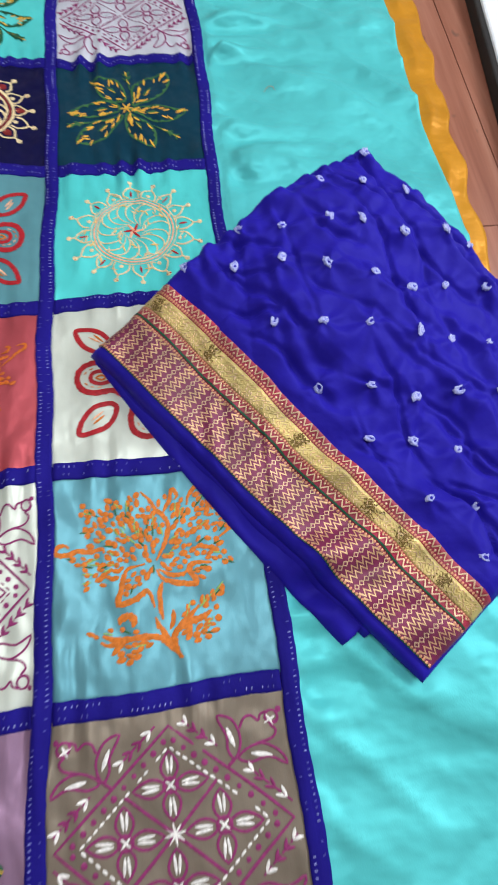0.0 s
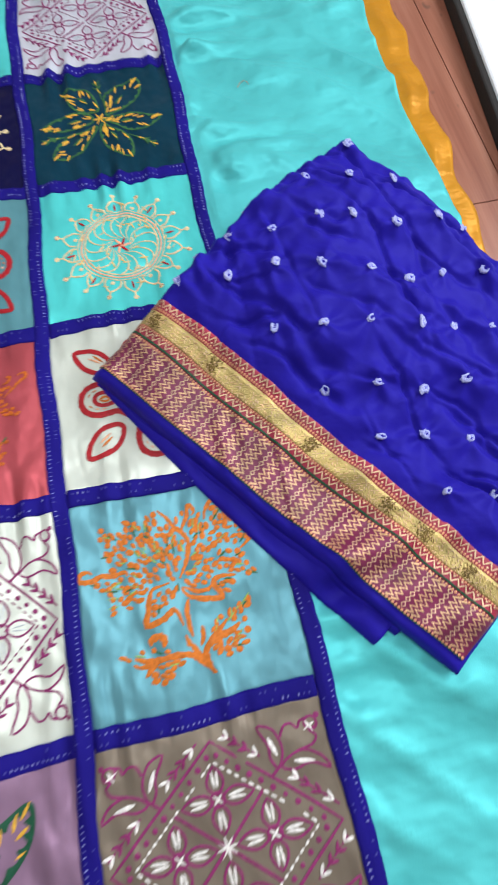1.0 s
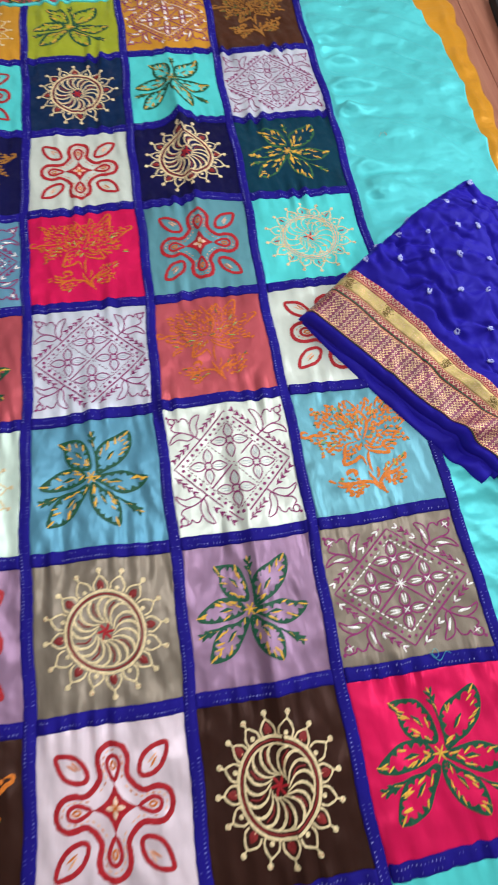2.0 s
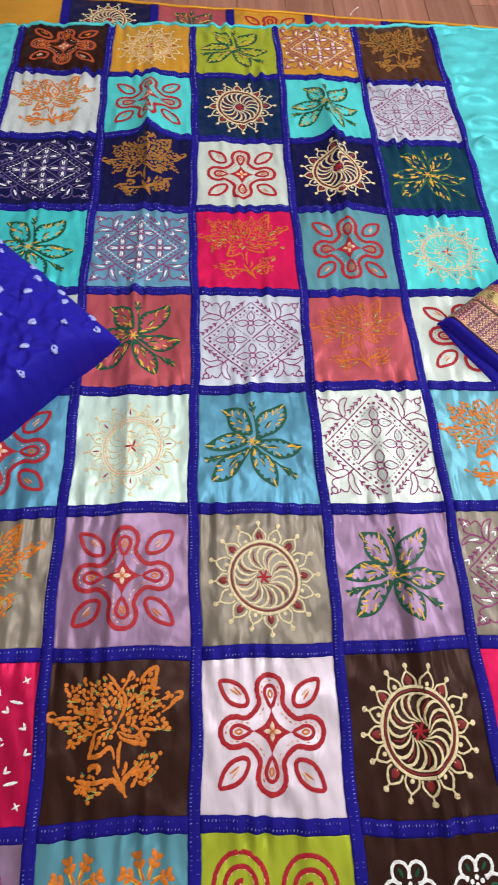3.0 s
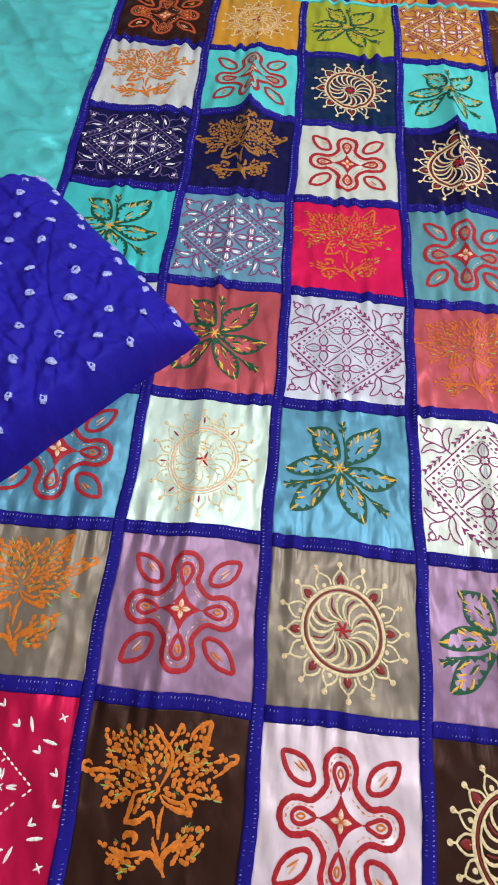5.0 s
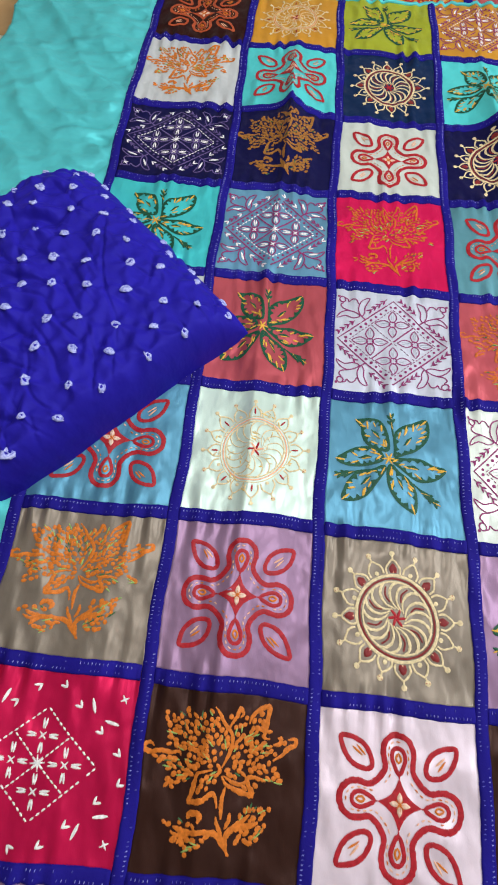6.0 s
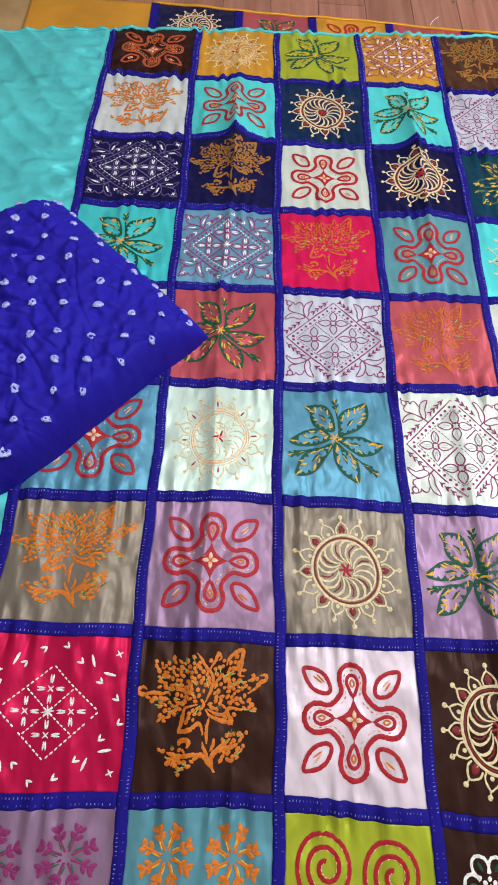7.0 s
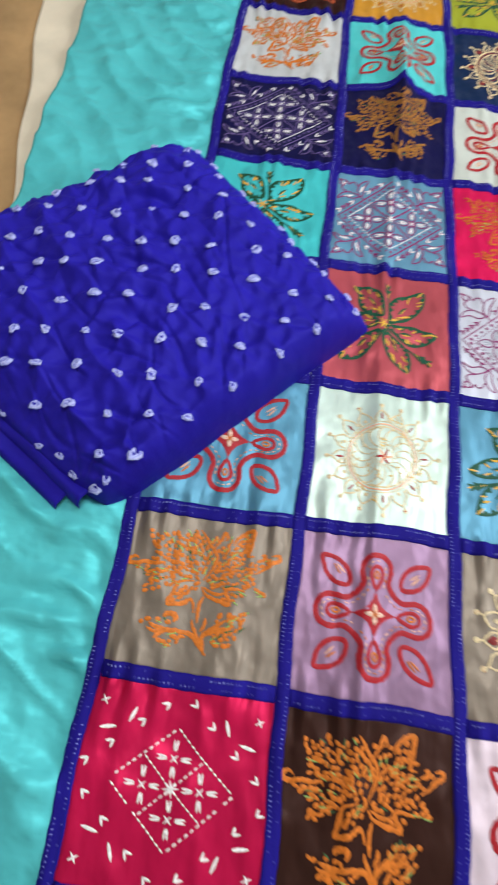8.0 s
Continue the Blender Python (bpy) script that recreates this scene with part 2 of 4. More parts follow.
tagged(mesh_part("wall_east", v, f, M_WALL, smooth=False), "plain painted wall with a window opening", "wall", kind="structure")
tagged(block("ceiling", (X0 - 0.12, X1 + 0.12, Y0 - 0.12, Y1 + 0.12, ZC, ZC + 0.1), M_CEIL), "plain white ceiling", "ceiling", kind="structure")

# Unseen fixture, added to go with the overhead strip lamp.
M_LAMP = wall_paint("lamp_body", (0.8, 0.8, 0.8))
tube = thing("ceiling_light", (0.1, 0.05, ZC), "slim white tube light fixed to the ceiling", "lamp")
block("housing", (-0.54, 0.74, 0.01, 0.09, ZC - 0.06, ZC - 0.001), M_LAMP, tube, c=0.008)

# ---- top bedsheet ----
BEDSHEET = thing("patchwork_bedsheet", (0, 0, ZF), "aqua satin bedsheet with embroidered patchwork squares spread on the floor", "bedsheet")


def place_on(c0, c1, r0, r1, inset, lift=0.0):
    """Surface between column lines c0..c1 and row lines r0..r1."""
    def fx(u, v):
        x, y = warp(c0 + (c1 - c0) * u, r1 + (r0 - r1) * v)
        x = x + inset[0] * (1 - u) - inset[1] * u
        y = y + inset[2] * (1 - v) - inset[3] * v
        return x, y, lie(x, y) + lift
    return fx


for c0, c1 in ((-1, 0), (5, 6)):
    v, f = panel(place_on(c0, c1, 0, 9, (0, 0, 0, 0)), 70, 420, 0.010)
    side = mesh_part("border_panel", v, f, M_AQUA, BEDSHEET, "wide plain aqua satin border")

ROWS_OF = [
    ("umber", "B", "rust"), ("mustard", "A", "fine"), ("lime", "C", ""), ("mustard", "D", "white"), ("brown", "E", "dim"),
    ("white", "E", ""), ("cyan", "B", ""), ("peacock", "A", ""), ("cyan", "C", ""), ("lilac", "D", ""),
    ("navy", "D", "night"), ("navy", "E", "dim"), ("ivory", "B", ""), ("navy", "A", ""), ("bottle", "C", "gold"),
    ("turquoise", "C", ""), ("steel", "D", "white"), ("pink", "E", "flat"), ("slate", "B", ""), ("cyan", "A", "fine"),
    ("ivory", "", ""), ("coral", "C", ""), ("lilac", "D", ""), ("coral", "E", "flat"), ("ivory", "B", ""),
    ("teal", "B", ""), ("mint", "A", "fine"), ("teal", "C", ""), ("ivory", "D", ""), ("sky", "E", ""),
    ("taupe", "E", ""), ("mauve", "B", ""), ("taupe", "A", ""), ("mauve", "C", ""), ("taupe", "D", "white"),
    ("crimson", "D", "stitch"), ("cocoa", "E", ""), ("blush", "B", ""), ("cocoa", "A", ""), ("pink", "C", ""),
    ("mauve", "G", "plum"), ("sky", "G", "orange"), ("lime", "F", ""), ("cocoa", "H", ""), ("cyan", "G", "green"),
]
PATCHES = []
for k, (colour, motif, style) in enumerate(ROWS_OF):
    r, c = divmod(k, 5)
    top = 0.0 if r == 0 else HALF - 0.002
    fx = place_on(c, c + 1, r, r + 1, (HALF - 0.002, HALF - 0.002, HALF - 0.002, top))
    v, f = panel(fx, 44, 44)
    ob = mesh_part("patch", v, f, M_PATCH[colour], BEDSHEET, WORDS.get(colour, colour) + " satin square")
    PATCHES.append((ob, c, r, colour, motif, style))


def tape(c0, c1, r0, r1, across, n):
    """A slightly domed tape: across is 'x' where it runs away from the viewer."""
    def fx(u, v):
        if across == "x":
            x, y = warp(c0, r1 + (r0 - r1) * v)
            x = x + (2 * u - 1) * (HALF + 0.0003 * np.sin(260 * y))
            e = 2 * u - 1
        else:
            x, y = warp(c0 + (c1 - c0) * u, r0)
            y = y + (2 * v - 1) * (HALF + 0.0010 + 0.0003 * np.sin(260 * x))
            e = 2 * v - 1
        return x, y, lie(x, y) + 0.0012 + 0.0012 * (1 - e ** 2)
    return panel(fx, 6, n, 0.003) if across == "x" else panel(fx, n, 6, 0.003)


TAPES = []
for r in range(1, 10):
    for c in range(5):
        v, f = tape(c + 0.04, c + 0.96, r, r, "y", 44)
        TAPES.append((mesh_part("tape", v, f, M_STRIP, BEDSHEET), c, r, "y"))
for c in range(6):
    v, f = tape(c, c, 0, 9, "x", 420)
    TAPES.append((mesh_part("tape", v, f, M_STRIP, BEDSHEET), c, 0, "x"))


# ---- embroidery ----


class Needle:
    """Collects raised threads, colour by colour, over one patch of the sheet."""

    def __init__(self, to_plan, height, lift=0.0006):
        self.to_plan, self.height, self.lift, self.data, self.piece = to_plan, height, lift, {}, None

    def stroke(self, pts, width, colour, closed=False, rise=0.0005, taper=False, jag=0.0, piece=None, inner=None):
        pts = np.asarray(pts, float)
        x, y = self.to_plan(pts[:, 0], pts[:, 1])
        p = np.stack([x, y], -1)
        t = (np.roll(p, -1, 0) - np.roll(p, 1, 0)) if closed else np.gradient(p, axis=0)
        t = t / (np.linalg.norm(t, axis=1, keepdims=True) + 1e-9)
        n = np.stack([-t[:, 1], t[:, 0]], -1)
        w = np.full(len(p), width / 2) if np.isscalar(width) else np.asarray(width) / 2
        if taper:
            w = w * np.sqrt(np.clip(np.minimum(np.arange(len(p)), np.arange(len(p))[::-1]) / (0.3 * len(p)), 0.12, 1))
        w1, w2 = w, (w if inner is None else np.asarray(inner) / 2)
        if jag:
            r = np.random.RandomState(len(p) + int(1e4 * abs(p[0, 0])))
            w2 = w2 * r.uniform(1 - jag, 1 + jag, len(p))
            w1 = w * r.uniform(1 - jag * 0.5, 1 + jag * 0.5, len(p))
        v3 = np.concatenate([np.c_[p + n * w1[:, None], np.zeros(len(p))], np.c_[p, np.full(len(p), rise)], np.c_[p - n * w2[:, None], np.zeros(len(p))]])
        k = len(p)
        faces = []
        for i in range(k if closed else k - 1):
            j = (i + 1) % k
            faces += [(i, k + i, k + j, j), (k + i, 2 * k + i, 2 * k + j, k + j)]
        self.add(v3, faces, colour, piece)

    def add(self, v3, faces, colour, piece=None):
        """A named piece becomes a mesh of its own; the small stitches of a colour stay together."""
        key = (colour, piece, len(self.data)) if piece else (colour, None, 0)
        vs, fs, n = self.data.setdefault(key, ([], [], [0]))
        fs += [tuple(i + n[0] for i in f) for f in faces]
        vs.append(v3)
        n[0] += len(v3)

    def dash(self, x, y, ang, length, width, colour):
        c, s = math.cos(ang) * length / 2, math.sin(ang) * length / 2
        self.stroke([(x - c, y - s), (x - c * 0.4, y - s * 0.4), (x + c * 0.4, y + s * 0.4), (x + c, y + s)], np.array([0.35, 1, 1, 0.35]) * width, colour, rise=0.0007)

    def dot(self, x, y, rad, colour):
        px, py = self.to_plan(np.array([x]), np.array([y]))
        a = np.arange(7) / 7 * 6.283
        v3 = [(px[0], py[0], 0.0008)] + [(px[0] + rad * math.cos(q), py[0] + rad * math.sin(q), 0) for q in a]
        self.add(np.array(v3), [(0, 1 + i, 1 + (i + 1) % 7) for i in range(7)], colour)

    def fill(self, pts, colour, piece="fill", rise=0.0007):
        """A solid embroidered shape: rings drawn in towards its middle."""
        pts = np.asarray(pts, float)
        mid = pts.mean(0)
        x, y = self.to_plan(*np.concatenate([mid + (pts - mid) * k for k in (1.0, 0.66, 0.33)] + [mid[None]]).T)
        k = len(pts)
        z = np.r_[np.zeros(k), np.full(2 * k + 1, rise)]
        faces = [(a * k + i, a * k + (i + 1) % k, (a + 1) * k + (i + 1) % k, (a + 1) * k + i) for a in range(2) for i in range(k)]
        faces += [(2 * k + i, 2 * k + (i + 1) % k, 3 * k) for i in range(k)]
        self.add(np.c_[x, y, z], faces, colour, piece)

    def running(self, pts, step, length, width, colours, r, keep=0.9):
        """Running stitch: short dashes at even steps along a line."""
        pts = np.asarray(pts, float)
        seg = np.r_[0, np.cumsum(np.hypot(*np.diff(pts, axis=0).T))]
        for d in np.arange(step / 2, seg[-1], step):
            if r.random() < keep:
                a, b = (np.array([np.interp(q, seg, pts[:, 0]), np.interp(q, seg, pts[:, 1])]) for q in (d - length / 2, d + length / 2))
                m = (a + b) / 2
                self.dash(m[0], m[1], math.atan2(b[1] - a[1], b[0] - a[0]), length, width, r.choice(colours))

    def settle(self, v):
        v[:, 2] += self.height(v[:, 0], v[:, 1]) + self.lift
        return v

    def make(self, parent, names):
        for (colour, piece, _), (vs, fs, _) in self.data.items():
            ob = mesh_part(piece or names.get(colour, "stitches"), self.settle(np.concatenate(vs)), fs, self.material(colour), parent, colour_word(colour) + " " + names.get("what", "embroidery"))
            if not piece:
                ob["kind"] = "stuff"

    def material(self, colour):
        return M_THREAD[colour]


def colour_word(c):
    return {"leaf": "leaf green", "cream": "cream", "dusk": "dusky violet", "stitch": "pale blue", "dim": "dull blue", "grass": "moss green"}.get(c, c)


def arc(cx, cy, r, a0, a1, n=16):
    a = np.radians(np.linspace(a0, a1, n))
    return np.c_[cx + r * np.cos(a), cy + r * np.sin(a)]


def smooth_line(pts, n=8, closed=False):
    """Catmull-Rom through a few guide points."""
    p = np.asarray(pts, float)
    k = len(p)
    out = []
    for i in range(k if closed else k - 1):
        a, b, c, d = (p[(i + o) % k] if closed else p[min(max(i + o, 0), k - 1)] for o in (-1, 0, 1, 2))
        for t in np.arange(n) / n:
            out.append(0.5 * ((2 * b) + (c - a) * t + (2 * a - 5 * b + 4 * c - d) * t ** 2 + (3 * b - a - 3 * c + d) * t ** 3))
    if not closed:
        out.append(p[-1])
    return np.array(out)


def turned(pts, deg, at=(0, 0), k=1.0):
    a = math.radians(deg)
    p = np.asarray(pts, float) * k
    return np.c_[at[0] + p[:, 0] * math.cos(a) - p[:, 1] * math.sin(a), at[1] + p[:, 0] * math.sin(a) + p[:, 1] * math.cos(a)]


def leaf_line(length, wide, n=9, curl=0.0, sharp=0.85):
    """Closed outline of a pointed leaf along +x from the origin."""
    t = np.linspace(0, 1, n)
    w = wide * np.sin(np.pi * t ** sharp) ** (1.75 - sharp)
    up = np.c_[t * length, w + curl * t * t]
    dn = np.c_[t * length, -w + curl * t * t][::-1][1:-1]
    return np.concatenate([up, dn])


def motif_sun(n, r, style):
    fine = style == "fine"
    main, accent = "cream", "red"
    w = 0.0029 if fine else 0.0034
    n.stroke(arc(0, 0, 0.490, 0, 354, 60), w * (0.5 if fine else 1.15), main, True, piece="ring", jag=0.25)
    n.stroke(arc(0, 0, 0.452, 0, 354, 60), w * 0.75, "peach" if fine else "maroon", True, piece="ring", jag=0.2)
    n.stroke(arc(0, 0, 0.415, 0, 354, 60), w * 0.75, main, True, piece="ring", jag=0.3)
    for i in range(17):
        a = 360 / 17 * i + r.uniform(-2, 2)
        q = [(0.10, -0.02), (0.17, 0.07), (0.27, 0.11), (0.36, 0.09), (0.42, 0.02)]
        n.stroke(turned(smooth_line(q, 4), a), np.interp(np.linspace(0, 1, 17), [0, 0.6, 1], [0.5, 1.15, 0.9]) * w * (0.6 if fine else 1.0), main, piece="swirl", jag=0.25)
        if not fine and i % 2:
            n.stroke(turned(smooth_line([(0.19, 0.02), (0.27, 0.055), (0.37, 0.02)], 3), a), w * 0.62, "maroon", jag=0.2)
    for i in range(6):
        n.dash(0.055 * math.cos(i * 1.05), 0.055 * math.sin(i * 1.05), i * 1.05 + 0.2, 0.12, 0.0034, accent if not fine or i % 2 else "peach")
    if fine:
        for i in range(60):
            a, q = r.uniform(0, 6.28), r.uniform(0.14, 0.60)
            n.dash(q * math.cos(a), q * math.sin(a), a + r.uniform(0.6, 1.6), r.uniform(0.05, 0.11), r.uniform(0.0014, 0.0026), r.choice(["cream", "cream", "gold"]))
    arch = smooth_line([(0.50, -0.080), (0.565, -0.088), (0.620, -0.058), (0.672, 0.0), (0.620, 0.058), (0.565, 0.088), (0.50, 0.080)], 3)
    for i in range(16):
        a = 22.5 * i + 4
        k = r.uniform(0.96, 1.05)
        n.stroke(turned(arch, a, k=k), w * 0.78, main, jag=0.3, piece="ray")
        n.stroke(turned([(0.672, 0), (0.70, 0), (0.725, 0)], a, k=k), w * 0.7, main)
        n.dot(*turned([(0.745, 0)], a, k=k)[0], w * 1.15, main)
        if i % 2:
            n.dash(*turned([(0.745, 0)], a, k=k)[0], math.radians(a + 60), 0.06, w * 0.6, accent)
            n.dot(*turned([(0.540, 0)], a)[0], w * 0.95, main)
        elif fine:
            n.dash(*turned([(0.57, 0)], a)[0], math.radians(a), 0.10, 0.0026, accent)
        else:
            n.fill(turned([(0.52, -0.038), (0.57, -0.050), (0.615, -0.026), (0.635, 0.0), (0.615, 0.026), (0.57, 0.050), (0.52, 0.038)], a), "maroon", "garnet_drop")
            n.dash(*turned([(0.535, 0)], a)[0], math.radians(a), 0.04, w * 0.7, "peach")


def motif_loops(n, r, style):
    red = "red" if style != "rust" else "rust"
    w = 0.0068
    arm = [(0.165, 0.36), (0.185, 0.50), (0.17, 0.61), (0.10, 0.69), (0.0, 0.715), (-0.10, 0.69), (-0.17, 0.61), (-0.185, 0.50), (-0.165, 0.36), (-0.24, 0.24)]
    pts = np.concatenate([turned(arm, 90 * k) for k in range(4)])
    n.stroke(smooth_line(pts, 4, True), w, red, True, jag=0.16, piece="outline")
    lane = [(0.10, 0.30), (0.118, 0.42), (0.115, 0.55), (0.07, 0.625), (0.0, 0.645), (-0.07, 0.625), (-0.115, 0.55), (-0.118, 0.42), (-0.10, 0.30), (-0.19, 0.18)]
    n.running(smooth_line(np.concatenate([turned(lane, 90 * k) for k in range(4)]), 4, True), 0.075, 0.045, 0.0017, ["peach", "orange", "peach"], r, 0.85)
    star = [(0.0, 0.265), (0.045, 0.165), (0.095, 0.095), (0.165, 0.045)]
    n.fill(np.concatenate([turned(star, -90 * k) for k in range(4)]), red, "star")
    for k in range(4):
        n.stroke(turned([(0, 0.26), (0, 0.30)], 90 * k), 0.0018, red)
        drop = [(0, 0.30), (0.062, 0.41), (0.078, 0.49), (0.05, 0.555), (0, 0.575), (-0.05, 0.555), (-0.078, 0.49), (-0.062, 0.41)]
        n.stroke(turned(smooth_line(drop, 3, True), 90 * k), w * 0.72, red, True, jag=0.12, piece="drop")
        n.stroke(turned(leaf_line(0.10, 0.028, 6), 90 * k + 90 + r.uniform(-8, 8), turned([(0.0, 0.42)], 90 * k)[0]), 0.0026, "orange", True, rise=0.0010)
        n.fill(turned(leaf_line(0.135, 0.036, 6), 90 * k + 90), "blossom", "petal", 0.0018)
        # each corner leaf is blunt at its inner end and pointed at the outer one
        leaf = [(0.0, 0.035), (0.09, 0.100), (0.20, 0.125), (0.32, 0.100), (0.42, 0.045), (0.465, 0.0), (0.42, -0.050), (0.32, -0.105), (0.20, -0.125), (0.09, -0.100), (0.0, -0.035)]
        lean = 45 + 90 * k + (4 if k % 2 else -4)
        n.stroke(turned(smooth_line(leaf, 3, True), lean, turned([(0.345, 0.345)], 90 * k)[0]), w * 0.85, red, True, jag=0.15, piece="leaf")
        for d in (0.0, 0.045):
            n.dash(*turned([(0.50 + d * 0.3, 0.50 - d)], 90 * k)[0], math.radians(45 + 90 * k + r.uniform(-12, 12)), 0.15, 0.0024, r.choice(["orange", "peach"]))
    for k in range(4):
        n.stroke(turned([(-0.06, 0), (0, 0), (0.06, 0)], 45 * k + 5), 0.0017, "orange", rise=0.0026)


LEAVES = [
    [(-0.07, 0.16), (-0.07, 0.34), (-0.11, 0.49), (-0.19, 0.61), (-0.34, 0.64), (-0.50, 0.62), (-0.43, 0.52), (-0.42, 0.38), (-0.35, 0.25), (-0.20, 0.17)],
    [(0.03, 0.18), (0.03, 0.38), (0.13, 0.51), (0.30, 0.59), (0.51, 0.68), (0.54, 0.51), (0.47, 0.34), (0.31, 0.19), (0.16, 0.12), (0.03, 0.07)],
    [(-0.15, 0.08), (-0.25, 0.18), (-0.45, 0.20), (-0.62, 0.13), (-0.79, -0.01), (-0.65, -0.07), (-0.45, -0.07), (-0.31, -0.05), (-0.16, 0.0)],
    [(0.0, 0.03), (0.19, 0.05), (0.40, 0.07), (0.58, 0.0), (0.73, -0.04), (0.61, -0.17), (0.41, -0.23), (0.27, -0.19), (0.12, -0.09), (0.0, -0.01)],
    [(-0.14, -0.08), (-0.28, -0.14), (-0.45, -0.16), (-0.58, -0.28), (-0.65, -0.43), (-0.67, -0.57), (-0.48, -0.56), (-0.34, -0.48), (-0.23, -0.33), (-0.11, -0.13)],
    [(-0.07, -0.12), (-0.06, -0.30), (0.01, -0.47), (0.13, -0.59), (0.30, -0.66), (0.33, -0.46), (0.29, -0.32), (0.21, -0.23), (0.09, -0.16), (-0.02, -0.06)],
]
LEAF_TIPS = (5, 4, 4, 4, 5, 4)


def motif_leaves(n, r, style):
    faint = style == "gold"
    green = "grass" if faint else "green"
    core = np.array((-0.06, 0.03))
    for guide, tip in zip(LEAVES, LEAF_TIPS):
        pts = smooth_line(guide, 5, True)
        if np.sum(pts[:, 0] * np.roll(pts[:, 1], -1) - np.roll(pts[:, 0], -1) * pts[:, 1]) > 0:
            pts = pts[::-1]
        k = len(pts)
        teeth = np.array([r.uniform(0.0030, 0.0070) if i % 3 else r.uniform(0.011, 0.018) for i in range(k)]) * (0.55 if faint else 1.0)
        n.stroke(pts, 0.0038 if not faint else 0.0022, green, True, rise=0.0003, piece="leaf", inner=teeth)
        end, mid = np.array(guide[tip]), np.mean(guide, axis=0)
        axis = math.degrees(math.atan2(*(end - core)[::-1]))
        n.dash(*(end - (end - mid) * 0.12), math.radians(axis + r.uniform(-15, 15)), 0.14, 0.0030, "yellow")
        for i in range(9 if not faint else 14):
            p = pts[r.randrange(k)]
            q = mid + (p - mid) * r.uniform(0.55, 0.90)
            side = 1 if np.cross(end - core, p - mid) > 0 else -1
            n.dash(q[0], q[1], math.radians(axis + side * r.uniform(8, 40)), r.uniform(0.08, 0.13), r.uniform(0.0020, 0.0032), "yellow")
        a = math.radians(axis)
        m = mid + (mid - end) * 0.12
        n.stroke([m - 0.09 * np.array((math.cos(a), math.sin(a))), m + (0.01, 0.015), m + 0.10 * np.array((math.cos(a), math.sin(a)))], [0.001, 0.0055, 0.001], green, rise=0.0004, piece="vein")
        n.dash(m[0] + 0.01, m[1] - 0.01, a + 0.1, 0.13, 0.0020, "yellow")
    for (x0, y0), (x1, y1), wide in (((0.01, 0.36), (-0.02, 0.70), 0.5), ((-0.42, -0.14), (-0.79, -0.25), 1.2), ((0.29, -0.28), (0.62, -0.51), 1.2)):
        a, b = np.array((x0, y0)), np.array((x1, y1))
        n.stroke([a, a + (b - a) * 0.3, a + (b - a) * 0.6, a + (b - a) * 0.85, b], np.array([0.002, 0.003, 0.0075 * wide, 0.006 * wide, 0.001]) * (0.6 if faint else 1), green, piece="sprig")
        ang = math.atan2(*(b - a)[::-1])
        for t, d in ((0.55, 0.7), (0.62, -0.7), (0.80, 0.6), (0.86, -0.6)):
            q = a + (b - a) * t + 0.03 * np.array((math.cos(ang + d), math.sin(ang + d)))
            n.dash(q[0], q[1], ang + d, 0.12, 0.0042 * (0.6 if faint else 1), green)
        for t in (0.5, 0.95):
            q = a + (b - a) * t
            n.dash(q[0], q[1], ang + r.uniform(-0.4, 0.4), 0.11, 0.0024, "yellow")
    for i in range(6):
        n.dash(core[0] + 0.04 * math.cos(i * 1.05), core[1] + 0.04 * math.sin(i * 1.05), i * 1.05, 0.11, 0.0026, "yellow")


def petals(n, x, y, colour, inner, w, k=1.0):
    for ang, ln in ((0, 0.25), (90, 0.215), (180, 0.25), (270, 0.215)):
        if colour:
            n.stroke(turned(leaf_line(ln, 0.066, 9), ang, turned([(0.035, 0)], ang, (x, y))[0]), w, colour, True, rise=0.0004, piece="petal")
        for d in (-1, 1):
            q = turned([(0.15, 0.016 * d)], ang, (x, y), k)[0]
            n.dash(q[0], q[1], math.radians(ang + 5 * d), 0.13 * k, 0.0026 if inner else 0.0010, inner or "silver")
    if inner:
        for a in (45, 135):
            n.dash(x, y, math.radians(a), 0.10, 0.0020, inner)
    if colour:
        n.stroke(arc(x, y, 0.055, 0, 330, 12), w, colour, True, rise=0.0004)


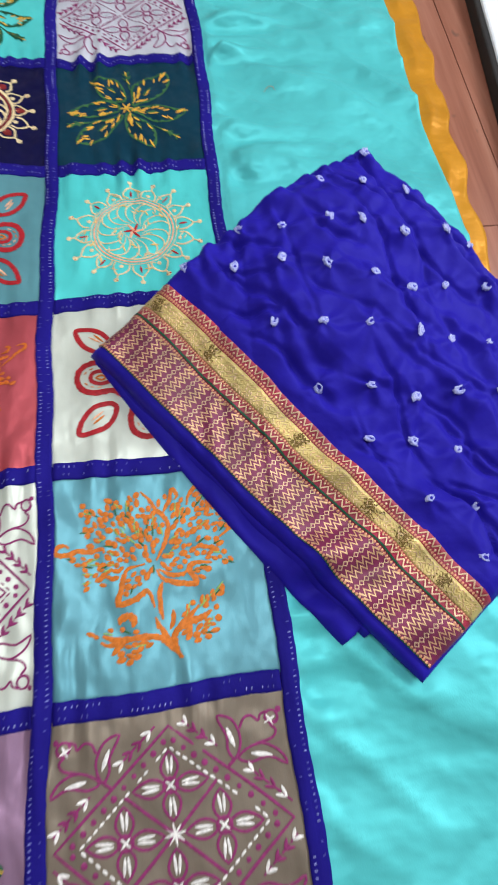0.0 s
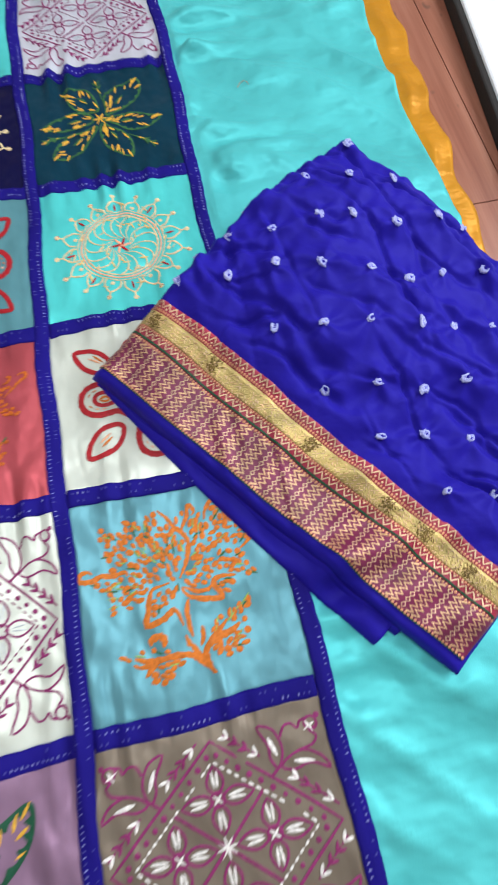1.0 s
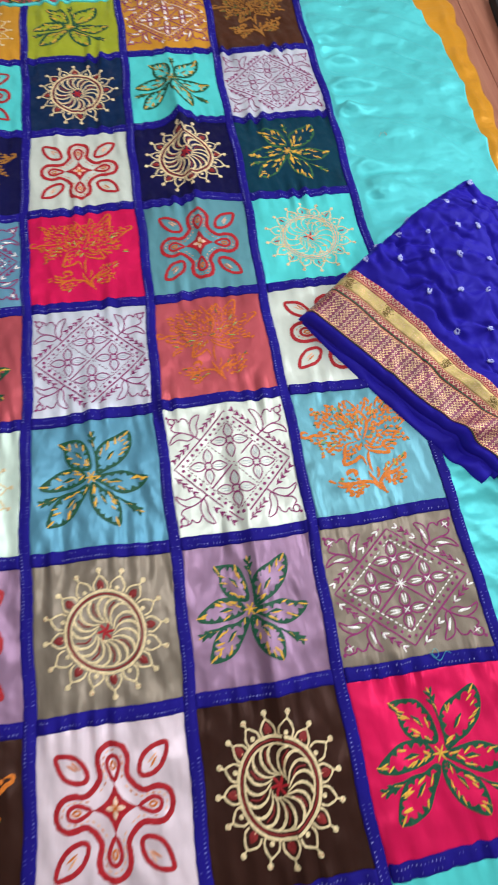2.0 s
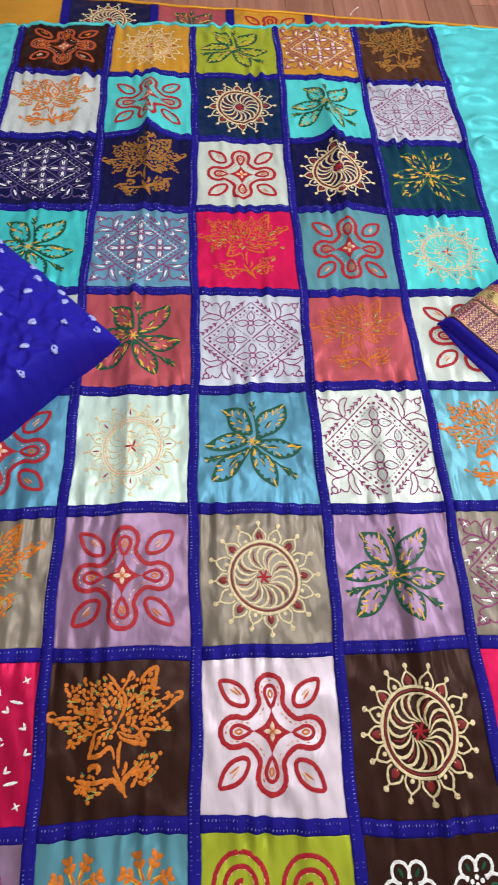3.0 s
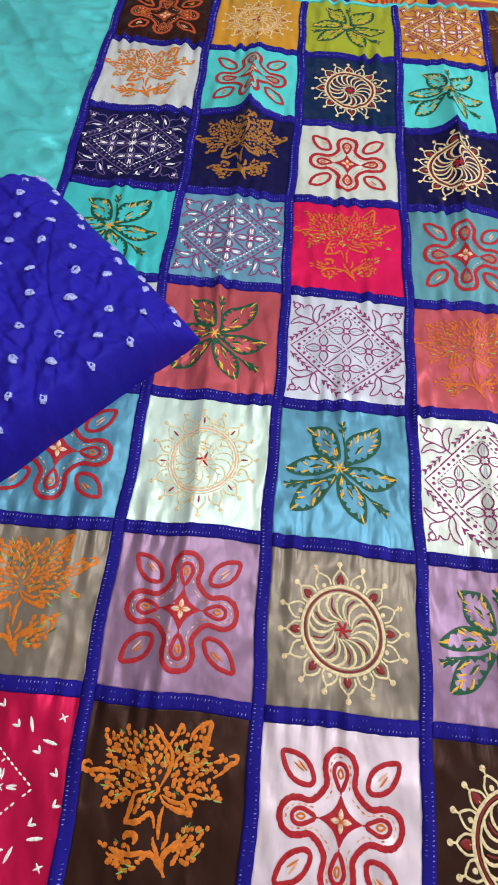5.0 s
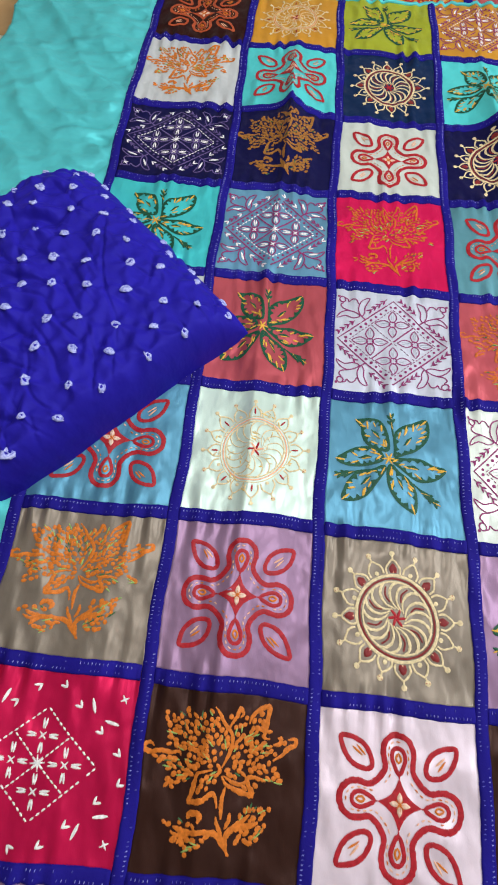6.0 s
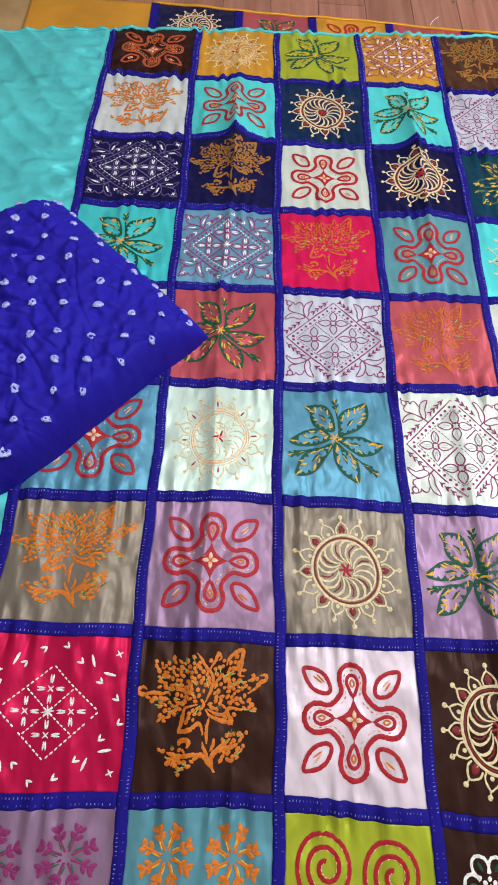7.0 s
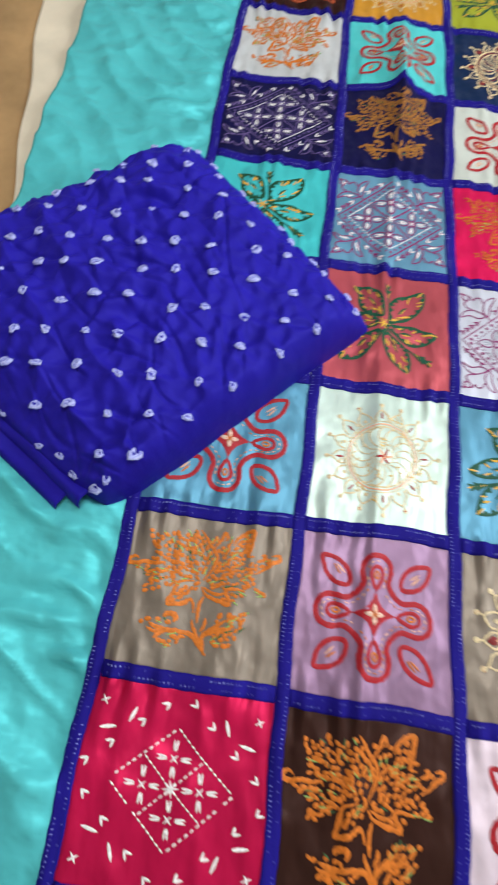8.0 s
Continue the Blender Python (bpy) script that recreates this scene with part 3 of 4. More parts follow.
def motif_diamond(n, r, style):
    """Rim of dots and dashes round four flowers, with tulips in the corners."""
    line, w = "plum", 0.0023 if style == "white" else 0.0020
    white = "white" if style in ("white", "stitch", "night") else None
    stitch = style == "stitch"
    if style == "night":
        line = "dusk"
    if stitch:
        line, w = "maroon", 0.0010
    bx, by = 0.865, 0.785
    corners = [np.array(q) for q in ((0.0, by), (bx, 0.0), (0.0, -by), (-bx, 0.0))]
    rim = [a + (b - a) * t for a, b in zip(corners, corners[1:] + corners[:1]) for t in np.arange(6) / 6]
    if not stitch:
        n.stroke(rim, w * 1.15, line, True, rise=0.0004, jag=0.15, piece="diamond")
    for k in range(4):
        a, b = corners[k], corners[(k + 1) % 4]
        if not stitch:
            for i in range(10):
                q = (a + (b - a) * (i + 0.5) / 10) * 0.895
                n.dot(q[0], q[1], r.uniform(0.0022, 0.0030), line)
        inner = 0.80 if not stitch else 0.70
        n.running([a * inner, b * inner], 0.066, 0.046, 0.0022 if white else 0.0014, [white or line], r, 0.97)
        half = (a + b) / 2 * inner
        if stitch or (k % 2 and not white):
            n.running([half * 0.06, half], 0.062, 0.046, 0.0020 if stitch else 0.0013, [white or line], r, 0.97)
        else:
            n.stroke([half * 0.04, half * 0.5, half], w * 1.2, line, rise=0.0004)
        f = a * (0.435 if k % 2 == 0 else 0.415) * (0.78 if stitch else 1.0)
        petals(n, f[0], f[1], None if stitch else line, white, w, 0.8 if stitch else 1.0)
        # corner tulip: two blade petals, a scalloped cup and a round bud
        sx, sy = ((1, 1), (1, -1), (-1, -1), (-1, 1))[k]
        blades = [[(0.50, 0.44), (0.455, 0.52), (0.455, 0.62), (0.385, 0.78), (0.50, 0.74), (0.555, 0.62), (0.55, 0.52)], [(0.53, 0.44), (0.62, 0.40), (0.76, 0.43), (0.89, 0.37), (0.84, 0.47), (0.72, 0.53), (0.60, 0.50)]]
        for blade in blades:
            if not stitch:
                n.stroke(smooth_line(blade, 3, True) * (sx, sy), w, line, True, rise=0.0004, piece="blade")
            if white:
                m = np.mean(blade, axis=0) * (sx, sy)
                d = (np.array(blade[3]) - blade[0]) * (sx, sy)
                n.dash(m[0], m[1], math.atan2(d[1], d[0]), 0.16, 0.0038, white)
        if not stitch:
            for cup in ([(0.56, 0.66), (0.60, 0.735), (0.66, 0.745), (0.71, 0.70), (0.73, 0.745), (0.78, 0.765)], [(0.68, 0.53), (0.80, 0.56), (0.84, 0.62), (0.80, 0.665), (0.85, 0.68), (0.87, 0.72)]):
                n.stroke(smooth_line(cup, 3) * (sx, sy), w, line, rise=0.0004, piece="cup")
            n.stroke(arc(0.815, 0.725, 0.05, 0, 340, 10) * (sx, sy), w, line, True, rise=0.0004, piece="bud")
            n.dot(0.875 * sx, 0.775 * sy, w * 1.2, line)
            n.stroke(np.array([(0.435, 0.385), (0.47, 0.415), (0.52, 0.455)]) * (sx, sy), w * 1.2, line, rise=0.0004)
        if white:
            for q in (0.5, 2.1):
                n.dash(0.80 * sx, 0.70 * sy, q, 0.10, 0.0022, white)
        # arrow sprigs along the outside of the rim, two to a side
        along = (b - a) / np.linalg.norm(b - a)
        out = np.array((-along[1], along[0]))
        out = out if out @ (a + b) > 0 else -out
        heading = math.atan2(along[1], along[0])
        for start, way in ((0.10, 1), (0.90, -1)):
            for i in range(4):
                q = a + (b - a) * (start + way * 0.082 * i) + out * 0.085
                big = i % 3 == 0
                if stitch and not big:
                    continue
                tone = white if white and big else line
                for d in (2.6, -2.6):
                    e = q + 0.035 * np.array((math.cos(heading + way * d), math.sin(heading + way * d)))
                    n.dash(e[0], e[1], heading + way * d, 0.085, 0.0030 if tone == white else 0.0028, tone)
                if not stitch:
                    n.stroke([q - along * way * 0.05, q, q + along * way * 0.03], w * 0.8, line, rise=0.0004)
    if white:
        for k in range(4):
            n.dash(0, 0, math.radians(45 * k + 8), 0.16, 0.0024, white)


BLOOM = [(-0.73, 0.69), (-0.58, 0.62), (-0.47, 0.73), (-0.32, 0.66), (-0.17, 0.77), (-0.02, 0.65), (0.16, 0.78), (0.25, 0.65), (0.49, 0.82), (0.51, 0.50), (0.81, 0.53), (0.53, 0.27), (0.70, 0.02), (0.50, 0.05), (0.31, -0.12), (-0.03, 0.06), (-0.37, -0.21), (-0.33, 0.04), (-0.68, -0.12), (-0.65, 0.09), (-0.92, 0.25), (-0.86, 0.33), (-0.64, 0.30)]
SPRAYS = ([(-0.64, -0.42), (-0.46, -0.38), (-0.32, -0.39), (-0.06, -0.51), (-0.18, -0.61), (-0.34, -0.72), (-0.42, -0.62), (-0.55, -0.54)], [(0.13, -0.48), (0.24, -0.24), (0.41, -0.24), (0.55, -0.16), (0.50, -0.36), (0.46, -0.53), (0.34, -0.60), (0.19, -0.59)])
BRUSH = [
    ("leaf_edge", 1.5, [(0.26, 0.61), (0.29, 0.70), (0.39, 0.79), (0.48, 0.82), (0.47, 0.68), (0.45, 0.56), (0.44, 0.49), (0.51, 0.49)]),
    ("rib", 1.3, [(-0.15, 0.77), (-0.08, 0.69), (-0.03, 0.60), (0.03, 0.54), (0.08, 0.45), (0.06, 0.32), (0.02, 0.23), (-0.03, 0.14)]),
    ("rib", 1.2, [(0.03, 0.54), (0.07, 0.62), (0.11, 0.68), (0.14, 0.77), (0.18, 0.71), (0.15, 0.67)]),
    ("leaf_edge", 1.4, [(0.55, 0.43), (0.63, 0.46), (0.64, 0.51), (0.60, 0.51)]),
    ("leaf_edge", 1.4, [(0.72, 0.51), (0.81, 0.53), (0.81, 0.47), (0.73, 0.42), (0.66, 0.35), (0.55, 0.27)]),
    ("leaf_edge", 1.4, [(-0.81, 0.30), (-0.85, 0.33), (-0.91, 0.31), (-0.92, 0.26), (-0.83, 0.24), (-0.74, 0.27), (-0.61, 0.26), (-0.52, 0.28), (-0.50, 0.24)]),
    ("leaf_edge", 1.5, [(-0.13, 0.12), (-0.28, 0.09), (-0.32, 0.02), (-0.34, -0.08), (-0.37, -0.20), (-0.24, -0.18), (-0.17, -0.14), (-0.12, -0.11), (-0.08, -0.17), (-0.06, -0.26)]),
    ("leaf_edge", 1.5, [(-0.03, 0.06), (0.02, -0.02), (0.10, -0.06), (0.23, -0.10), (0.32, -0.11), (0.30, -0.05), (0.26, 0.03), (0.31, 0.07), (0.42, 0.06), (0.47, 0.05)]),
    ("rib", 1.1, [(-0.01, 0.06), (0.10, 0.0), (0.20, -0.01), (0.26, 0.03)]),
    ("stem", 1.3, [(0.02, -0.05), (-0.01, -0.15), (-0.01, -0.25), (0.0, -0.37)]),
    ("stem", 1.3, [(-0.06, -0.34), (-0.04, -0.41), (0.0, -0.48), (0.05, -0.58), (0.14, -0.71)]),
    ("stem", 1.6, [(0.12, -0.71), (0.09, -0.60), (0.08, -0.52), (0.15, -0.44), (0.24, -0.37), (0.32, -0.30)]),
    ("twig", 1.6, [(0.14, -0.71), (0.04, -0.60), (-0.04, -0.51), (-0.19, -0.49), (-0.33, -0.50), (-0.46, -0.53), (-0.54, -0.50)]),
    ("twig", 1.4, [(-0.31, -0.49), (-0.39, -0.55), (-0.45, -0.61)]),
    ("twig", 1.4, [(-0.32, -0.49), (-0.43, -0.48), (-0.52, -0.45)]),
    ("bud", 1.9, [(-0.37, -0.37), (-0.35, -0.32), (-0.27, -0.31), (-0.24, -0.35), (-0.26, -0.40)]),
    ("twig", 1.9, [(0.10, -0.51), (0.14, -0.46), (0.23, -0.43), (0.33, -0.41), (0.42, -0.36)]),
    ("twig", 1.2, [(0.09, -0.30), (0.09, -0.38), (0.05, -0.46)]),
]


def within(x, y, ring):
    """Whether a point lies inside a closed outline."""
    inside = False
    for (ax, ay), (bx, by) in zip(ring, ring[1:] + ring[:1]):
        if (ay > y) != (by > y) and x < ax + (bx - ax) * (y - ay) / (by - ay):
            inside = not inside
    return inside


def motif_tree(n, r, style):
    main = {"dim": "bronze", "flat": "ember"}.get(style, "orange")
    flat = style == "flat"
    w = 0.0037 if not flat else 0.0026
    taken = []
    for name, k, guide in BRUSH:
        pts = smooth_line(guide, 5)
        n.stroke(pts, w * k, main, jag=0.35, taper=True, piece=name)
        taken += [(q[0], q[1]) for q in pts[::2]]
    greens = ["leaf", "leaf", "grass"] if style != "dim" else ["bronze", "grass"]
    for ring, heart, tries in ((BLOOM, (-0.05, 0.12), 1900), (SPRAYS[0], (0.0, -0.55), 260), (SPRAYS[1], (0.12, -0.6), 260)):
        xs, ys = [q[0] for q in ring], [q[1] for q in ring]
        for _ in range(tries):
            x, y = r.uniform(min(xs), max(xs)), r.uniform(min(ys), max(ys))
            if within(x, y, ring) and all((x - a) ** 2 + (y - b) ** 2 > 0.044 ** 2 for a, b in taken):
                taken.append((x, y))
                out = math.atan2(y - heart[1], x - heart[0])
                n.dash(x, y, out + r.uniform(-0.7, 0.7), r.uniform(0.045, 0.085), r.uniform(0.0036, 0.0064) * (0.75 if flat else 1), main)
                if r.random() < (0.30 if not flat else 0.12):
                    n.dash(x + r.uniform(-0.03, 0.03), y + r.uniform(-0.03, 0.03), out + r.uniform(-0.5, 0.5), r.uniform(0.07, 0.13), 0.0019, r.choice(greens))


def motif_spiral(n, r, style):
    for ox in (-0.44, 0.44):
        for oy in (0.44, -0.44):
            t = np.linspace(0, 1, 60)
            rad, a = 0.06 + 0.34 * t, t * 6.283 * 2.4 + 1.6
            n.stroke(np.c_[ox + rad * np.cos(a), oy + rad * np.sin(a)], 0.0056, "red", piece="spiral")
            for i in range(4, 60, 2):
                k = rad[i] - 0.033
                n.dash(ox + k * math.cos(a[i]), oy + k * math.sin(a[i]), a[i] + 1.57, 0.040, 0.0014, "peach")


def motif_snow(n, r, style):
    main = {"plum": "plum", "green": "green"}.get(style, "orange")
    for ox in (-0.44, 0.44):
        for oy in (0.44, -0.44):
            for i in range(8):
                ang = 45 * i + 22
                n.stroke(turned([(0.06, 0), (0.2, 0.01), (0.36, 0)], ang, (ox, oy)), 0.0030, main, jag=0.3)
                for d, s in ((0.20, 48), (0.20, -48), (0.29, 40), (0.29, -40)):
                    q = turned([(d + 0.035, 0.035 * np.sign(s))], ang, (ox, oy))[0]
                    n.dash(q[0], q[1], math.radians(ang + s), 0.11, 0.0060, main)
                n.dash(*turned([(0.15, 0.03)], ang, (ox, oy))[0], math.radians(ang), 0.12, 0.0022, {"plum": "grass", "green": "leaf"}.get(style, "yellow"))


def motif_posy(n, r, style):
    for ox in (-0.44, 0.44):
        for oy in (0.44, -0.44):
            for i in range(6):
                a = 60 * i
                q = turned([(0.22, 0)], a, (ox, oy))[0]
                n.stroke(arc(q[0], q[1], 0.11, a - 150, a + 150, 11), 0.0040, "white", piece="petal")
                n.dash(q[0], q[1], math.radians(a), 0.10, 0.004, "green")
                q = turned([(0.08, 0)], a + 30, (ox, oy))[0]
                n.dot(q[0], q[1], 0.0030, "white")
            n.dot(ox, oy, 0.003, "white")


MOTIFS = {"A": motif_sun, "B": motif_loops, "C": motif_leaves, "D": motif_diamond, "E": motif_tree, "F": motif_spiral, "G": motif_snow, "H": motif_posy}
INK = {"A": 1.13, "B": 1.06, "C": 1.10, "D": 1.10, "E": 1.09, "F": 1.04, "G": 1.04, "H": 1.04}


HALF_PATCH = 0.91


def patch_plan(c, r, ink):
    def to_plan(u, v):
        top = 0.04 if r == 0 else 0.0
        return warp(c + 0.5 + 0.5 * ink * HALF_PATCH * np.asarray(u), r + 0.5 - top - 0.5 * ink * HALF_PATCH * np.asarray(v))
    return to_plan


for k, (ob, c, r, colour, motif, style) in enumerate(PATCHES):
    if motif:
        n = Needle(patch_plan(c, r, INK[motif]), lie)
        MOTIFS[motif](n, random.Random(100 + k), style)
        n.make(ob, {})

# ladder stitching along the tapes
for ob, c, r, way in TAPES:
    rr = random.Random(c * 31 + r * 7 + (way == "x"))
    n = Needle((lambda u, v: (u, v)), lie, 0.0027)
    along = np.arange(0.05, 8.98, 0.022) if way == "x" else np.arange(c + 0.07, c + 0.94, 0.022)
    same = np.full(len(along), float(c if way == "x" else r))
    xs, ys = warp(same, along) if way == "x" else warp(along, same)
    gate = waves((along, 0 * along), 70 + c + 7 * r, 0.4, 1.6, 5)
    for x, y, g in zip(xs, ys, gate):
        for s in (-0.0042, 0.0042):
            lit = g * (1 if s > 0 else -1)
            if rr.random() < (0.92 if lit > 0.10 else 0.30):
                size, tone = rr.uniform(0.0022, 0.0032), ("stitch" if lit > 0.10 and rr.random() < 0.7 else "dim")
                if way == "x":
                    n.dash(x + s, y, rr.uniform(0.0, 0.35), size, 0.0010, tone)
                else:
                    n.dash(x, y + s, 1.57 - rr.uniform(0.0, 0.35), size, 0.0010, tone)
    n.make(ob, {"stitch": "stitching", "dim": "stitching", "what": "ladder stitching"})

# thin rolled binding along the far edge, in three lengths
for c0, c1 in ((-1, 0), (0, 5), (5, 6)):
    def rolled(u, v, c0=c0, c1=c1):
        x, y = warp(c0 + (c1 - c0) * u, np.zeros_like(u))
        a = v * math.pi
        return x, y + 0.001 + 0.0045 * np.cos(math.pi - a) * -1, lie(x, y) + 0.0005 + 0.0038 * np.sin(a)
    v, f = panel(rolled, 160, 6, 0.006)
    mesh_part("binding", v, f, M_AQUA, BEDSHEET, "narrow aqua binding")

# ---- folded pillow covers ----


def cover_height(u, v, p):
    """Height of a loosely folded cover over its unit square."""
    ee = 1
    for d, reach in ((u, p["r"][0]), (1 - u, p["r"][1]), (v, p["r"][2]), (1 - v, p["r"][3])):
        k = np.clip(d / reach, 0, 1)
        ee = ee * np.sqrt(np.clip(1 - (1 - k) ** 2, 0, 1))
    bulge = p["low"] + p["tall"] * np.exp(-(((u - p["at"][0]) / p["wide"][0]) ** 2)) * np.exp(-(((v - p["at"][1]) / p["wide"][1]) ** 2))
    return ee * bulge * (p["front"] + (1 - p["front"]) * np.clip(v / 0.3, 0, 1))


def unbend(p, x, y):
    """Unit-square place of a plan point on a cover."""
    a, b, c, d = (np.array(q) for q in p["corners"])
    u = v = 0.5
    for _ in range(8):
        off = (1 - u) * ((1 - v) * a + v * d) + u * ((1 - v) * b + v * c) - (x, y)
        jac = np.stack([(1 - v) * (b - a) + v * (c - d), (1 - u) * (d - a) + u * (c - b)], 1)
        du, dv = np.linalg.solve(jac, -off)
        u, v = u + du, v + dv
    return float(u), float(v)


def cover_dots(p):
    """Tied dots in staggered rows."""
    out = []
    r = random.Random(p["seed"])
    for j in range(14):
        for i in range(14):
            a = 0.006 + 0.068 * i + 0.034 * (j % 2) + r.uniform(-0.004, 0.004)
            b = p["first"] + 0.035 * j + r.uniform(-0.004, 0.004)
            u, v = a / p["size"][0], b / p["size"][1]
            if "net" in p:
                i0, j0 = i - 7, j - 6
                x, y = sum(np.array(q) * k for q, k in zip(p["net"], (1, i0, j0, i0 * i0, i0 * j0, j0 * j0)))
                u, v = unbend(p, x + r.uniform(-0.006, 0.006), y + r.uniform(-0.007, 0.007))
            if "net" in p and min(u, v, 1 - u, 1 - v) > -0.045:
                u, v = min(max(u, 0.02), 0.97), min(max(v, 0.04), 0.98)
            if 0.015 < u < 0.985 and p["from"] + 0.015 < v < 0.985:
                out.append((u, v))
    return np.array(out)


def cover_point(p, dots=None):
    a, b, c, d = (np.array(q) for q in p["corners"])

    def fx(u, v):
        u, v = np.asarray(u, float), np.asarray(v, float)
        xy = (1 - u)[..., None] * ((1 - v)[..., None] * a + v[..., None] * d) + u[..., None] * ((1 - v)[..., None] * b + v[..., None] * c)
        mid = (a + b + c + d) / 4
        corner = (np.clip(1 - 2 * u, 0, 1) ** 5 * np.clip(1 - 2 * v, 0, 1) ** 5)[..., None]
        xy = mid + (xy - mid) * (1 - p["blunt"] * corner)
        x, y = xy[..., 0], xy[..., 1]
        edge = np.minimum(np.minimum(u, 1 - u), np.minimum(v, 1 - v))
        x = x + 0.004 * waves((y, x), p["seed"], 4, 10) * (edge < 0.2)
        z = cover_height(u, v, p)
        z = z + p["lip"] * np.clip(1 - v / 0.25, 0, 1) * np.clip(u / 0.03, 0, 1)
        wr = np.clip(edge / 0.06, 0, 1) * np.clip((v - p["from"] + 0.02) / 0.05, 0, 1)
        z = z + wr * (0.0035 * waves((x + y, x - y), p["seed"] + 1, 6, 16, 8) + 0.0019 * waves((x - 0.6 * y, y), p["seed"] + 2, 22, 48, 9))
        for k, (ca, cb) in enumerate(p["creases"]):
            xx = x + 0.022 * waves((x, y), p["seed"] + 30 + k, 5, 12, 6)
            yy = y + 0.022 * waves((y, x), p["seed"] + 40 + k, 5, 12, 6)
            line = waves((xx * ca + yy * cb, 0.4 * (xx * cb - yy * ca)), p["seed"] + 5 + k, 6, 15, 6)
            gate = np.clip(2.6 * waves((x, y), p["seed"] + 9 + k, 5, 11, 6) + 0.35, 0, 1)
            z = z - wr * gate * p["deep"] * np.exp(-((line / 0.085) ** 2))
        if dots is not None:
            pull = random.Random(p["seed"] + 77)
            for du, dv in dots:
                # sharp little folds drawn tight from knot to knot
                for heading in (p["tense"] + pull.uniform(-0.25, 0.25), p["tense"] + 1.2 + pull.uniform(-0.5, 0.5)):
                    dx, dy = (u - du) * p["size"][0], (v - dv) * p["size"][1]
                    run = dx * math.cos(heading) + dy * math.sin(heading) - pull.uniform(-0.012, 0.012)
                    off = dy * math.cos(heading) - dx * math.sin(heading) - 0.004 * np.sin(run * 120 + du * 30)
                    z = z + wr * pull.uniform(0.0010, 0.0030) * np.where(off > 0, np.exp(-off / 0.009), np.exp(off / 0.0028)) * np.exp(-((run / 0.024) ** 2))
                dd = np.hypot((u - du) * p["size"][0], (v - dv) * p["size"][1])
                ang = np.arctan2((v - dv) * p["size"][1], (u - du) * p["size"][0])
                z = z + wr * 0.0034 * np.exp(-dd / 0.007) + wr * 0.0016 * np.sin(5 * ang + du * 40) * np.exp(-(((dd - 0.017) / 0.012) ** 2))
        return x, y, lie(x, y) + 0.002 + np.maximum(z, 0.0005)
    return fx


NET_LEFT = ((-0.4757, -0.0791), (0.0508, 0.0022), (0.0044, -0.052), (0.0006, -0.0003), (0.0004, -0.0005), (-0.0006, 0.0001))
NET_RIGHT = ((0.619, -0.0542), (0.0453, -0.008), (-0.0095, -0.0547), (-0.0003, 0.0011), (0.0012, -0.0014), (0.0004, 0.0005))
RIGHT = dict(corners=[(0.361, -0.073), (0.654, -0.447), (0.985, -0.225), (0.702, 0.150)], size=(0.475, 0.39), r=(0.05, 0.05, 0.02, 0.07), low=0.036, tall=0.068, at=(0.16, 0.66), wide=(0.40, 0.50), **{"from": 0.29}, first=0.150, creases=((0.787, 0.617), (0.9, 0.35), (0.55, 0.85), (0.7, 0.7)), lip=0.010, blunt=0.0, front=0.32, deep=0.0060, tense=-0.1, net=NET_RIGHT, seed=21)
LEFT = dict(corners=[(-0.564, -0.456), (-0.236, -0.114), (-0.562, 0.198), (-0.985, -0.182)], size=(0.47, 0.46), r=(0.20, 0.18, 0.055, 0.14), low=0.070, tall=0.034, at=(0.55, 0.5), wide=(0.5, 0.5), **{"from": 0.0}, first=0.012, creases=((1.0, 0.3), (0.2, 1.0), (0.9, -0.3), (0.7, 0.7)), lip=0.0, blunt=0.055, front=1.0, deep=0.0040, tense=0.9, net=NET_LEFT, seed=31)
COVERS = []
for spec, text in ((RIGHT, "royal blue tie-dyed pillow cover with woven gold border on bedsheet"), (LEFT, "royal blue tie-dyed pillow cover folded square on the bedsheet")):
    cx = sum(q[0] for q in spec["corners"]) / 4
    cy = sum(q[1] for q in spec["corners"]) / 4
    cover = thing("pillow_cover", (cx, cy, 0.0), text, "pillow cover", "pillow covers on the bedsheet")
    dots = cover_dots(spec)
    fx = cover_point(spec, dots)
    v, f = panel(fx, 230, 200, 0.004)
    mesh_part("top_layer", v, f, M_BLUE, cover, "crinkled royal blue silk with tied dots")
    COVERS.append((cover, spec, fx, dots))


def tuft_mesh(seed):
    """A little puckered knot of undyed cloth."""
    r = random.Random(seed)
    k = 9
    vs, fs = [], []
    for rad, z in ((1.0, -0.3), (0.95, 0.35), (0.62, 0.75), (0.28, 0.15)):
        for i in range(k):
            a = 6.283 * i / k
            q = rad * r.uniform(0.62, 1.22)
            vs.append((q * math.cos(a), q * math.sin(a), z * r.uniform(0.4, 1.7)))
    for j in range(3):
        fs += [(j * k + i, j * k + (i + 1) % k, (j + 1) * k + (i + 1) % k, (j + 1) * k + i) for i in range(k)]
    fs.append(tuple(3 * k + i for i in range(k)))
    me = bpy.data.meshes.new("tied_dot")
    me.from_pydata(vs, [], fs)
    me.materials.append(M_DOT)
    me.polygons.foreach_set("use_smooth", [True] * len(me.polygons))
    return me


def dot_cloth():
    m, t, p = nodes_of("undyed_pale_dot")
    link(t, ramp(t, noise_tex(t, coords(t), 2.2, 3), [(0.34, (0.08, 0.08, 0.42)), (0.47, (0.30, 0.33, 0.66)), (0.68, (0.52, 0.56, 0.78))]), p.inputs["Base Color"])
    p.inputs["Roughness"].default_value = 0.7
    return m


